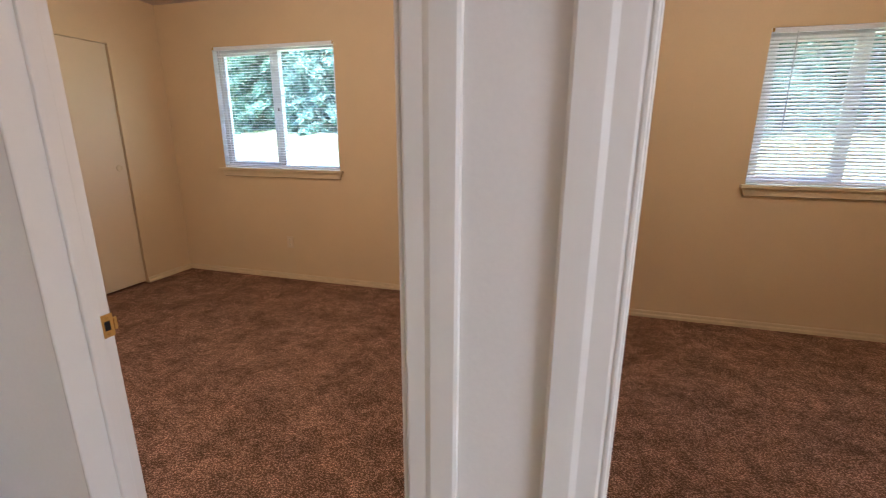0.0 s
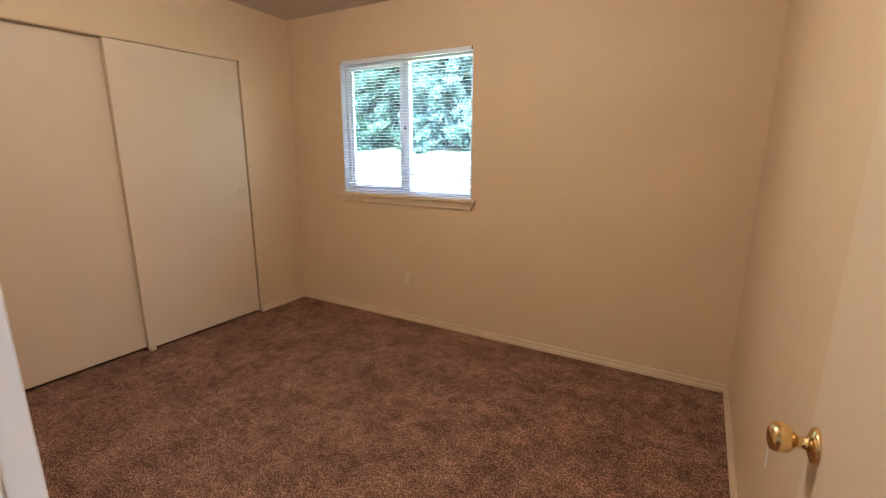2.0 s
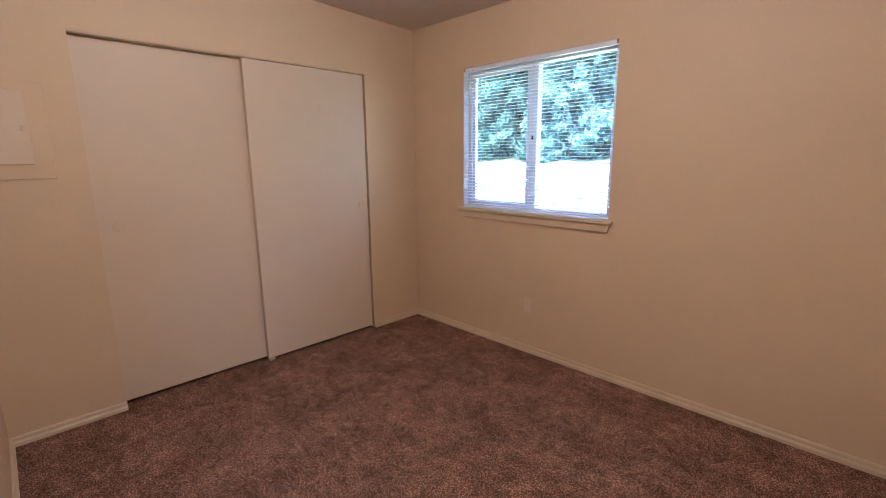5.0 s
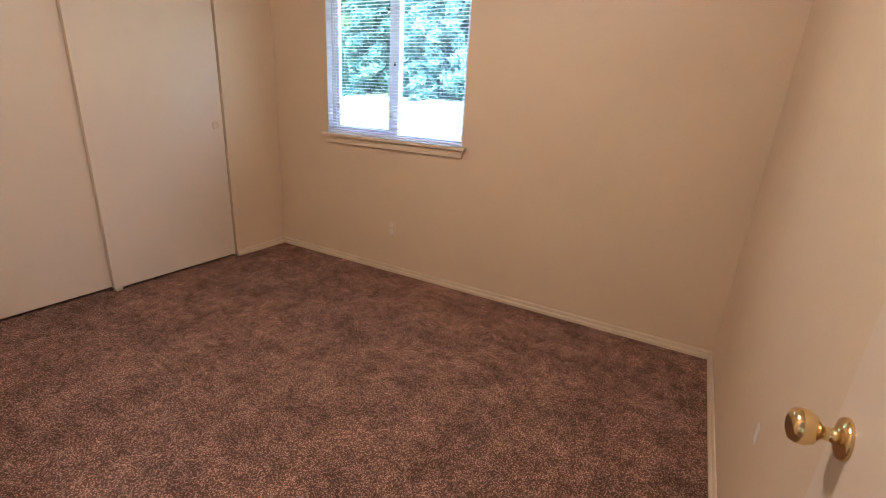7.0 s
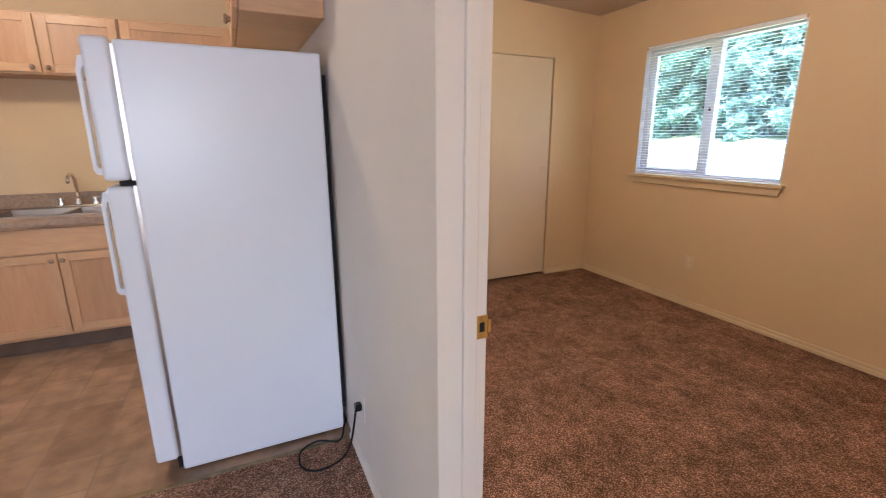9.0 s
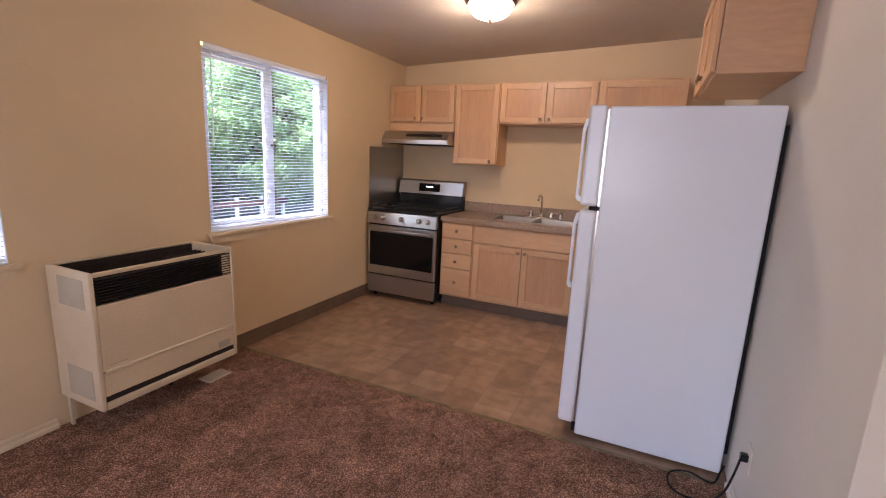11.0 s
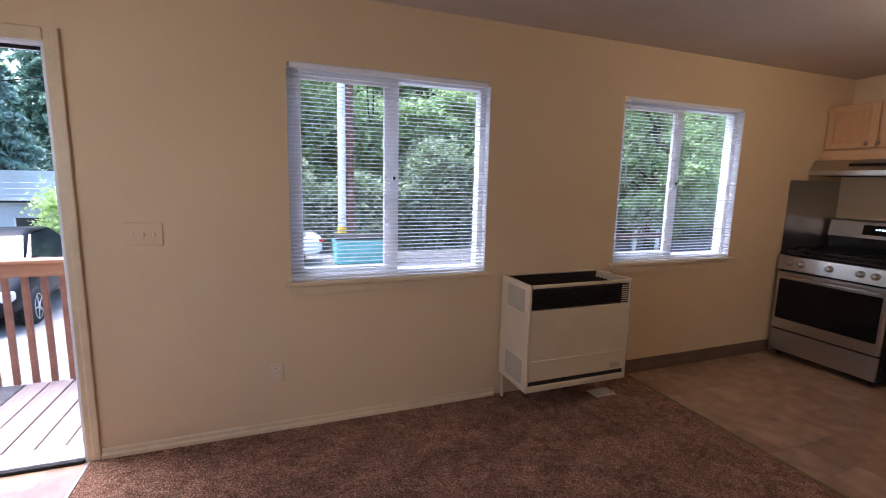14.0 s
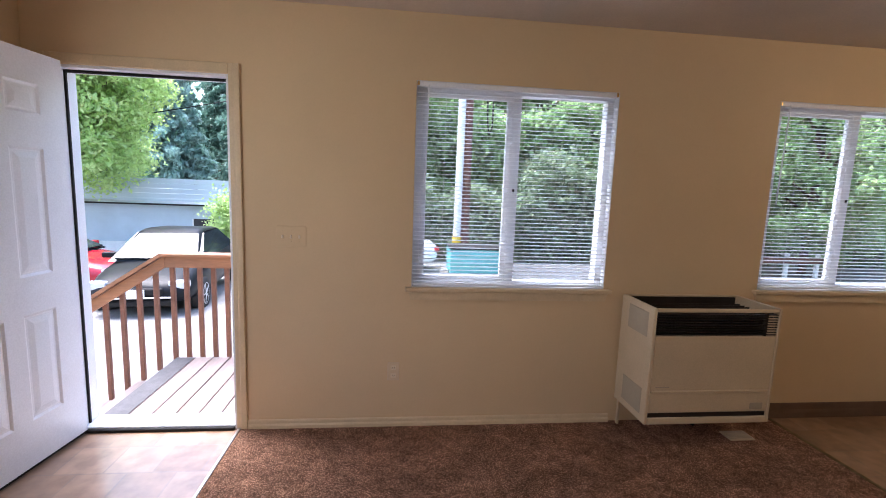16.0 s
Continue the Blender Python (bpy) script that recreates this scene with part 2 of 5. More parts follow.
M_DECK = material("weathered_deck_board", (0.27, 0.21, 0.19), 0.7, mottle=0.2, scale=5, fine=0.12, fine_scale=50, bump=0.2, bump_scale=60, stretch=(1, 0.12, 1), per_piece=0.10)
M_GRIT = material("grey_grip_strip", (0.075, 0.072, 0.075), 0.9, mottle=0.1, scale=20, fine=0.2, fine_scale=300, bump=0.5)
M_GRAVEL = material("ground", (0.22, 0.212, 0.202), 0.95, mottle=0.10, scale=1.2, fine=0.22, fine_scale=45, bump=0.5, bump_scale=40, dist=0.02)
M_LAWN = material("lawn_grass", (0.34, 0.38, 0.20), 0.9, mottle=0.15, scale=0.8, fine=0.25, fine_scale=60, bump=0.6, bump_scale=50, dist=0.03)


# ---------------------------------------------------------------- mesh helpers
def box(bm, x0, x1, y0, y1, z0, z1, bevel=0.0, seg=1):
    x0, x1 = min(x0, x1), max(x0, x1)
    y0, y1 = min(y0, y1), max(y0, y1)
    z0, z1 = min(z0, z1), max(z0, z1)
    m = Matrix.Translation(((x0 + x1) / 2, (y0 + y1) / 2, (z0 + z1) / 2)) @ Matrix.Diagonal((x1 - x0, y1 - y0, z1 - z0, 1))
    r = bmesh.ops.create_cube(bm, size=1.0, matrix=m)
    if bevel:
        edges = list({e for v in r["verts"] for e in v.link_edges})
        bmesh.ops.bevel(bm, geom=edges, offset=bevel, segments=seg, affect="EDGES", profile=0.5)
    return bm


def cyl(bm, p, q, r0, r1=None, seg=16, caps=True):
    p, q = Vector(p), Vector(q)
    d = q - p
    rot = d.to_track_quat("Z", "Y").to_matrix().to_4x4()
    bmesh.ops.create_cone(bm, cap_ends=caps, segments=seg, radius1=r0, radius2=r0 if r1 is None else r1, depth=d.length,
                          matrix=Matrix.Translation((p + q) / 2) @ rot)
    return bm


def lathe(bm, profile, origin=(0, 0, 0), axis=(0, 0, 1), seg=20):
    """A turned shape: profile of (radius, along the axis)."""
    rot = Vector(axis).to_track_quat("Z", "Y").to_matrix().to_4x4()
    m = Matrix.Translation(origin) @ rot
    rings = []
    for r, h in profile:
        rings.append([bm.verts.new(m @ Vector((r * math.cos(a * math.tau / seg), r * math.sin(a * math.tau / seg), h))) for a in range(seg)])
    for a, b in zip(rings, rings[1:]):
        for i in range(seg):
            f = bm.faces.new((a[i], a[(i + 1) % seg], b[(i + 1) % seg], b[i]))
            f.smooth = True
    bm.faces.new(list(reversed(rings[0])))
    bm.faces.new(rings[-1])
    return bm


def extrude(bm, outline, vec):
    """A prism: a flat outline of 3D points pushed along vec."""
    vec = Vector(vec)
    a = [bm.verts.new(Vector(p)) for p in outline]
    b = [bm.verts.new(Vector(p) + vec) for p in outline]
    n = len(a)
    bm.faces.new(a)
    bm.faces.new(list(reversed(b)))
    for i in range(n):
        bm.faces.new((a[(i + 1) % n], a[i], b[i], b[(i + 1) % n]))
    return bm


def tube(bm, pts, r, seg=8):
    pts = [Vector(p) for p in pts]
    rings = []
    for i, p in enumerate(pts):
        d = (pts[min(i + 1, len(pts) - 1)] - pts[max(i - 1, 0)]).normalized()
        q = d.to_track_quat("Z", "Y")
        rings.append([bm.verts.new(p + q @ Vector((r * math.cos(k * math.tau / seg), r * math.sin(k * math.tau / seg), 0))) for k in range(seg)])
    for a, b in zip(rings, rings[1:]):
        for i in range(seg):
            f = bm.faces.new((a[i], a[(i + 1) % seg], b[(i + 1) % seg], b[i]))
            f.smooth = True
    bm.faces.new(list(reversed(rings[0])))
    bm.faces.new(rings[-1])
    return bm


def mesh_of(name, bm, mat):
    bmesh.ops.recalc_face_normals(bm, faces=bm.faces)
    me = bpy.data.meshes.new(name)
    bm.to_mesh(me)
    bm.free()
    me.materials.append(mat)
    return me


def part(name, bm, mat, parent=None, label=""):
    ob = new(name, mesh_of(name, bm, mat))
    if parent:
        ob.parent = parent
    if label:
        ob["label"] = label
    return ob


def thing(name, label, category, at=(0, 0, 0), group="", kind=""):
    ob = new(name)
    ob.empty_display_size = 0.1
    ob.location = at
    return tagged(ob, label, category, group, kind)


def piece(name, mesh, parent, loc=(0, 0, 0), rot=(0, 0, 0)):
    ob = new(name, mesh)
    ob.parent, ob.location, ob.rotation_euler = parent, loc, rot
    return ob


def B(x0, x1, y0, y1, z0, z1, bevel=0.0, seg=1):
    return box(bmesh.new(), x0, x1, y0, y1, z0, z1, bevel, seg)


def wall(name, along, a0, a1, t0, t1, z0, z1, holes, mat, label):
    """A wall with thickness t0..t1, running a0..a1 along 'x' or 'y', with openings (a, b, bottom, top) cut through."""
    us = sorted({a0, a1, *(h[0] for h in holes), *(h[1] for h in holes)})
    vs = sorted({z0, z1, *(h[2] for h in holes), *(h[3] for h in holes)})
    us, vs = [u for u in us if a0 <= u <= a1], [v for v in vs if z0 <= v <= z1]

    def solid(i, j):
        if not (0 <= i < len(us) - 1 and 0 <= j < len(vs) - 1):
            return False
        u, v = (us[i] + us[i + 1]) / 2, (vs[j] + vs[j + 1]) / 2
        return not any(h[0] < u < h[1] and h[2] < v < h[3] for h in holes)

    bm = bmesh.new()
    pt = (lambda u, t, v: (u, t, v)) if along == "x" else (lambda u, t, v: (t, u, v))

    def quad(*pts):
        bm.faces.new([bm.verts.new(pt(*p)) for p in pts])

    for i in range(len(us) - 1):
        for j in range(len(vs) - 1):
            if not solid(i, j):
                continue
            u0, u1, v0, v1 = us[i], us[i + 1], vs[j], vs[j + 1]
            quad((u0, t0, v0), (u1, t0, v0), (u1, t0, v1), (u0, t0, v1))
            quad((u0, t1, v0), (u0, t1, v1), (u1, t1, v1), (u1, t1, v0))
            if not solid(i - 1, j):
                quad((u0, t0, v0), (u0, t0, v1), (u0, t1, v1), (u0, t1, v0))
            if not solid(i + 1, j):
                quad((u1, t0, v0), (u1, t1, v0), (u1, t1, v1), (u1, t0, v1))
            if not solid(i, j - 1):
                quad((u0, t0, v0), (u0, t1, v0), (u1, t1, v0), (u1, t0, v0))
            if not solid(i, j + 1):
                quad((u0, t0, v1), (u1, t0, v1), (u1, t1, v1), (u0, t1, v1))
    bmesh.ops.remove_doubles(bm, verts=bm.verts, dist=1e-5)
    return tagged(part(name, bm, mat), label, "wall", kind="structure")


# ---------------------------------------------------------------- plan
XK, XR, YF, YL, YB, YW, XC = -4.12, 2.56, -2.23, 0.81, 0.93, 3.71, -3.53
XP0, XP1 = -0.038, 0.062
D1A, D1B, D2A, D2B, DH = -0.843, -0.026, 0.290, 1.08, 2.04
FDA, FDB, FDH = 1.561, 2.427, 1.996
WIN_A = (-0.604, 0.574, 0.849, 2.022)
WIN_B = (-2.806, -1.626, 0.857, 2.033)
WIN_1 = (-2.952, -1.746, 1.03, 2.088)
WIN_E = (-1.05, 0.15, 0.85, 2.02)
WIN_2 = (1.335, 2.42, 1.022, 2.012)
CLA, CLB, CLH = 1.43, 3.21, 2.065
ZT = 2.85


def ceil_l(y):
    return 2.375 + 0.042 * (y - YF)


def ceil_b(y):
    return 2.46 + 0.04 * (YW - y)


wall("wall_south", "x", XK - 0.14, XR + 0.14, YF - 0.14, YF, -0.25, ZT, [WIN_A, WIN_B, (FDA, FDB, 0.0, FDH)], M_WALL, "cream painted front wall with two windows and entry door")
wall("wall_west", "y", YF - 0.14, YW + 0.14, XK - 0.14, XK, -0.25, ZT, [], M_WALL, "cream painted kitchen end wall")
wall("wall_east", "y", YF, YW, XR, XR + 0.14, -0.25, ZT, [WIN_E], M_WALL, "cream painted end wall with one window")
wall("wall_north", "x", XK, XR + 0.14, YW, YW + 0.14, -0.25, ZT, [WIN_1, WIN_2], M_WALL, "cream painted bedroom wall with two windows")
wall("wall_hall", "x", XK, XR, YL, YL + 0.06, 0.0, ZT, [(D1A, D1B, 0.0, DH), (D2A, D2B, 0.0, DH)], M_WALLW, "off-white painted hall wall with two bedroom doorways")
wall("wall_bedrooms", "x", XK, XR, YL + 0.06, YB, 0.0, ZT, [(D1A, D1B, 0.0, DH), (D2A, D2B, 0.0, DH)], M_WALL, "cream painted bedroom side of the doorway wall")
wall("wall_partition", "y", YB, YW, XP0, XP1, 0.0, ZT, [], M_WALL, "cream painted partition between the bedrooms")
wall("wall_closet", "y", YB, YW, XC - 0.10, XC, 0.0, ZT, [(CLA, CLB, 0.0, CLH)], M_WALL, "cream painted wall with sliding closet opening")


def ceiling(name, x0, x1, y0, y1, f, label):
    bm = bmesh.new()
    extrude(bm, [(x0, y0, f(y0)), (x0, y1, f(y1)), (x0, y1, f(y1) + 0.12), (x0, y0, f(y0) + 0.12)], (x1 - x0, 0, 0))
    tagged(part(name, bm, M_CEIL), label, "ceiling", kind="structure")


ceiling("ceiling_living", XK - 0.05, XR + 0.05, YF - 0.05, YL + 0.03, ceil_l, "beige textured sloping living room ceiling")
ceiling("ceiling_bedroom", XC - 0.7, XR + 0.05, YB - 0.03, YW + 0.05, ceil_b, "beige textured sloping bedroom ceiling")

VX, EX, EY = -1.82, 1.555, -1.15


def slab(name, pts, z0, z1, mat, label):
    bm = bmesh.new()
    extrude(bm, [(x, y, z0) for x, y in pts], (0, 0, z1 - z0))
    return tagged(part(name, bm, mat), label, "floor", kind="structure")


slab("floor", [(VX, YF), (EX, YF), (EX, EY), (XR, EY), (XR, YL + 0.06), (VX, YL + 0.06)], -0.2, 0.0, M_CARPET, "mottled brown cut-pile carpet in the living room")
slab("floor_bedroom", [(XC - 0.1, YL + 0.06), (XR, YL + 0.06), (XR, YW), (XC - 0.1, YW)], -0.2, 0.0, M_CARPET, "mottled brown cut-pile carpet in the bedrooms")
slab("floor_kitchen", [(XK, YF), (VX, YF), (VX, YL), (XK, YL)], -0.2, -0.006, M_VINYL, "tan stone-print sheet vinyl in the kitchen")
slab("floor_entry", [(EX, YF - 0.02), (XR, YF - 0.02), (XR, EY), (EX, EY)], -0.2, -0.006, M_VINYL, "tan stone-print sheet vinyl at the entry")
slab("floor_closet", [(XC - 0.7, YB), (XC - 0.1, YB), (XC - 0.1, YW), (XC - 0.7, YW)], -0.2, 0.0, M_CARPET, "brown carpet inside the closet")
wall("wall_closet_back", "y", YB, YW, XC - 0.8, XC - 0.7, 0.0, ZT, [], M_WALL, "plain wall at the back of the closet")

tagged(part("trim_carpet_bar", B(VX - 0.012, VX + 0.012, YF, YL, -0.004, 0.003, 0.002), M_DULLBRASS), "worn brass carpet bar at the kitchen edge", "trim", kind="structure")
tagged(part("trim_entry_bar", B(EX - 0.008, EX + 0.008, YF, EY, -0.004, 0.005, 0.002), M_STEEL), "thin metal carpet bar beside the entry vinyl", "trim", kind="structure")


def base_x(x0, x1, y, side, h=0.05, mat=M_BASE, label="cream painted narrow baseboard", t=0.012):
    """Skirting along x on the face at y; side +1: it stands out towards +y."""
    bm = bmesh.new()
    s = side
    extrude(bm, [(x0, y, -0.005), (x0, y + s * t * 1.5, -0.005), (x0, y + s * t * 1.5, h * 0.36), (x0, y + s * t, h * 0.5), (x0, y + s * t * 0.75, h * 0.53), (x0, y + s * t * 0.75, h * 0.86), (x0, y + s * t * 0.4, h), (x0, y, h)], (x1 - x0, 0, 0))
    tagged(part("baseboard", bm, mat), label, "baseboard", kind="structure")


def base_y(y0, y1, x, side, h=0.05, mat=M_BASE, label="cream painted narrow baseboard", t=0.012):
    bm = bmesh.new()
    s = side
    extrude(bm, [(x, y0, -0.005), (x + s * t * 1.5, y0, -0.005), (x + s * t * 1.5, y0, h * 0.36), (x + s * t, y0, h * 0.5), (x + s * t * 0.75, y0, h * 0.53), (x + s * t * 0.75, y0, h * 0.86), (x + s * t * 0.4, y0, h), (x, y0, h)], (0, y1 - y0, 0))
    tagged(part("baseboard", bm, mat), label, "baseboard", kind="structure")


base_x(XC, XP0, YW, -1)
base_x(XP1, XR, YW, -1)
base_y(CLB, YW - 0.012, XC, 1)
base_y(YB, CLA, XC, 1)
base_x(XC + 0.012, D1A, YB, 1)
base_y(YB + 0.02, YW - 0.012, XP0, -1)
base_y(YB, YW - 0.012, XP1, 1)
base_x(-0.70, FDA - 0.055, YF, 1)
base_x(VX, D1A - 0.002, YL, -1, mat=M_TRIM, label="white painted narrow baseboard")
base_x(-3.43, -1.46, YF, 1, 0.10, M_COVE, "dark brown rubber cove base", 0.006)


# ---------------------------------------------------------------- windows and blinds
def window(name, w, y, s, slider_left, label, stool=True):
    """A sliding window in a wall whose room face is at y; s: +1 if outdoors lies towards +y."""
    x0, x1, z0, z1 = w
    top = thing(name, label, "window", ((x0 + x1) / 2, y, z0), kind="structure")
    inv = Matrix.Translation((-(x0 + x1) / 2, -y, -z0))

    def add(nm, bm, mat, lab=""):
        bm.transform(inv)
        return part(nm, bm, mat, top, lab)

    ya, yb = sorted((y + s * 0.055, y + s * 0.125))
    f = 0.042
    add("frame_top", B(x0, x1, ya, yb, z1 - f, z1, 0.003), M_VINYLF)
    add("frame_bottom", B(x0, x1, ya, yb, z0 + 0.02, z0 + f, 0.003), M_VINYLF)
    add("frame_side", B(x0, x0 + f, ya, yb, z0 + f, z1 - f, 0.003), M_VINYLF)
    add("frame_side", B(x1 - f, x1, ya, yb, z0 + f, z1 - f, 0.003), M_VINYLF)
    xm = (x0 + x1) / 2
    ys = y + s * 0.07
    yo = y + s * 0.10
    add("meeting_rail", B(xm - 0.028, xm + 0.028, min(ys, yo) - 0.012, max(ys, yo) + 0.012, z0 + f, z1 - f, 0.003), M_VINYLF)
    g = 0.03
    sx0, sx1 = (x0 + f, xm - 0.028) if slider_left else (xm + 0.028, x1 - f)
    for nm, bx in (("sash_top", (sx0, sx1, z1 - f - g, z1 - f)), ("sash_bottom", (sx0, sx1, z0 + f, z0 + f + g)),
                   ("sash_side", (sx0, sx0 + g, z0 + f + g, z1 - f - g)), ("sash_side", (sx1 - g, sx1, z0 + f + g, z1 - f - g))):
        add(nm, B(bx[0], bx[1], ys - 0.012, ys + 0.012, bx[2], bx[3], 0.003), M_VINYLF)
    for a, b, yy in ((x0 + f - 0.004, xm, yo), (xm, x1 - f + 0.004, yo)):
        yy = ys if (a < xm - 0.05) == slider_left else yo
        p = add("pane", B(a, b, yy - 0.002, yy + 0.002, z0 + f - 0.004, z1 - f + 0.004), M_GLASS, "clear glass pane")
        p.visible_shadow = False
    add("latch", B(xm - 0.006, xm + 0.006, ys - s * 0.022 - 0.006, ys - s * 0.022 + 0.006, (z0 + z1) / 2 - 0.012, (z0 + z1) / 2 + 0.012, 0.003), M_DARKGAP, "small dark sash latch")
    add("sill", B(x0 - 0.035, x1 + 0.035, y - s * 0.042, y, z0 - 0.011, z0 + 0.012, 0.004, 2), M_BASE, "cream painted window stool")
    add("sill_board", B(x0, x1, y, y + s * 0.058, z0, z0 + 0.012), M_VINYLF)
    # White liners added for the sunlit look of the reveals.
    for a, b in ((x0, x0 + 0.003), (x1 - 0.003, x1)):
        add("reveal_liner", B(a, b, y + s * 0.003, y + s * 0.055, z0 + 0.012, z1 - 0.003), M_VINYLF)
    add("reveal_liner", B(x0, x1, y + s * 0.003, y + s * 0.055, z1 - 0.003, z1), M_VINYLF)
    bm = bmesh.new()
    extrude(bm, [(x0 - 0.02, y, z0 - 0.012), (x1 + 0.02, y, z0 - 0.012), (x1 + 0.004, y, z0 - 0.062), (x0 - 0.004, y, z0 - 0.062)], (0, -s * 0.022, 0))
    add("apron", bm, M_BASE, "cream painted apron under the stool")
    # Brown strip colours in the shadow line of the gap under the apron.
    add("joint", B(x0 - 0.004, x1 + 0.004, y - s * 0.003, y, z0 - 0.0665, z0 - 0.0625), M_COVE, "thin dark strip for the shadow gap below the apron")
    return top


def blind(w, y, s, label, wand_x=None, tilt=3):
    x0, x1, z0, z1 = w
    n = int((z1 - z0 - 0.075) / 0.0222)
    top = thing("window_blind", label, "blind", ((x0 + x1) / 2, y + s * 0.019, z1 - 0.003), group="mini blinds")
    L = (x1 - x0) / 2 - 0.005
    part("headrail", B(-L, L, -0.014, 0.014, -0.026, -0.001, 0.002), M_BLIND, top)
    part("bracket", B(-L - 0.001, -L + 0.012, -s * 0.019 - 0.002, -s * 0.015, -0.022, 0.001, 0.001), M_BRASS, top, "small brassy end bracket")
    part("bracket", B(L - 0.012, L + 0.001, -s * 0.019 - 0.002, -s * 0.015, -0.022, 0.001, 0.001), M_BRASS, top, "small brassy end bracket")
    zb = -(z1 - z0) + 0.028
    part("bottom_rail", B(-L, L, -0.012, 0.012, zb - 0.008, zb + 0.006, 0.003), M_BLIND, top)
    bm = bmesh.new()
    half = 0.0125
    prof = [(-half, -0.0018), (-half * 0.4, 0.0004), (half * 0.4, 0.0004), (half, -0.0018)]
    ups = [[bm.verts.new((xx, yy, zz + 0.0004)) for yy, zz in prof] for xx in (-L, L)]
    dns = [[bm.verts.new((xx, yy, zz - 0.0004)) for yy, zz in prof] for xx in (-L, L)]
    for k in range(3):
        bm.faces.new((ups[0][k], ups[1][k], ups[1][k + 1], ups[0][k + 1]))
        bm.faces.new((dns[0][k], dns[0][k + 1], dns[1][k + 1], dns[1][k]))
    for k in (0, 3):
        bm.faces.new((ups[0][k], dns[0][k], dns[1][k], ups[1][k]))
    me = mesh_of("slat", bm, M_BLIND)
    for i in range(n):
        z = -0.045 - (i + 0.5) * ((-0.045 - zb - 0.008) / n)
        piece("slat", me, top, (0, 0, z), (radians(s * tilt + random.uniform(-1.5, 1.5)), random.uniform(-0.0008, 0.0008), 0))
    for u in (-0.72, 0.0, 0.72):
        part("cord", cyl(bmesh.new(), (u * L, -s * 0.013, -0.03), (u * L, -s * 0.013, zb), 0.0008, seg=5), M_BLIND, top)
    if wand_x is not None:
        part("wand", cyl(bmesh.new(), (wand_x, -s * 0.024, -0.02), (wand_x + 0.01, -s * 0.024, -0.62), 0.004, seg=8), M_VINYLF, top, "clear tilt wand")
    return top


window("window_1", WIN_A, YF, -1, False, "white vinyl sliding living room window with cream stool")
blind(WIN_A, YF, -1, "white open mini blind in the living room window", 0.52)
window("window_2", WIN_B, YF, -1, False, "white vinyl sliding kitchen window with cream stool")
blind(WIN_B, YF, -1, "white open mini blind in the kitchen window", 0.53)
window("window_3", WIN_1, YW, 1, True, "white vinyl sliding bedroom window with cream stool")
blind(WIN_1, YW, 1, "white open mini blind in the bedroom window", -0.53)
window("window_4", WIN_2, YW, 1, True, "white vinyl sliding window of the second bedroom")
blind(WIN_2, YW, 1, "white nearly closed mini blind in the second bedroom", -0.40, 40)


# ---------------------------------------------------------------- doorways and doors
def casing_v(name, x0, x1, y, s, z1, flip, mat, label):
    """Moulded upright casing on a wall face at y, standing out s."""
    bm = bmesh.new()
    w = x1 - x0
    prof = [(0, 0), (0, 0.008), (0.05, 0.0095), (0.38, 0.0105), (0.5, 0.0145), (0.62, 0.015), (0.94, 0.0155), (1, 0.0125), (1, 0)]
    pts = [((x0 + u * w) if not flip else (x1 - u * w), y + s * t, 0.0) for u, t in prof]
    extrude(bm, pts, (0, 0, z1))
    return tagged(part(name, bm, mat), label, "trim", kind="structure")


def doorway(xa, xb, h):
    for x, s in ((xa, 1), (xb, -1)):
        tagged(part("trim_jamb", B(x - s * 0.002, x + s * 0.006, YL - 0.004, YB + 0.004, 0, h, 0.002), M_TRIM), "off-white painted door jamb", "trim", kind="structure")
        tagged(part("trim_stop", B(x + s * 0.006, x + s * 0.018, YL + 0.058, YL + 0.092, 0, h - 0.018, 0.002), M_TRIM), "off-white painted door stop strip", "trim", kind="structure")
    tagged(part("trim_jamb", B(xa + 0.006, xb - 0.006, YL - 0.004, YB + 0.004, h - 0.008, h + 0.002, 0.002), M_TRIM), "off-white painted head jamb", "trim", kind="structure")


doorway(D1A, D1B, DH)
doorway(D2A, D2B, DH)
tagged(part("trim_crack", B(D1A - 0.0052, D1A - 0.0022, YL - 0.0015, YL + 0.01, 0, DH, 0.0), M_COVE), "dark open joint between wall and jamb", "trim", kind="structure")
casing_v("trim_casing", D1B + 0.004, D1B + 0.09, YL, -1, DH + 0.07, False, M_TRIM, "moulded off-white casing beside the bedroom doorway")
casing_v("trim_casing", D2A - 0.09, D2A - 0.004, YL, -1, DH + 0.07, True, M_TRIM, "moulded off-white casing beside the second doorway")
casing_v("trim_casing", D2B + 0.004, D2B + 0.09, YL, -1, DH + 0.07, False, M_TRIM, "moulded off-white casing of the second doorway")
tagged(part("trim_head", B(D2A - 0.004, D2B + 0.004, YL - 0.015, YL, DH + 0.004, DH + 0.07, 0.003), M_TRIM), "off-white head casing", "trim", kind="structure")
tagged(part("trim_head", B(D1A - 0.004, D1B + 0.004, YL - 0.015, YL, DH + 0.004, DH + 0.07, 0.003), M_TRIM), "off-white head casing", "trim", kind="structure")


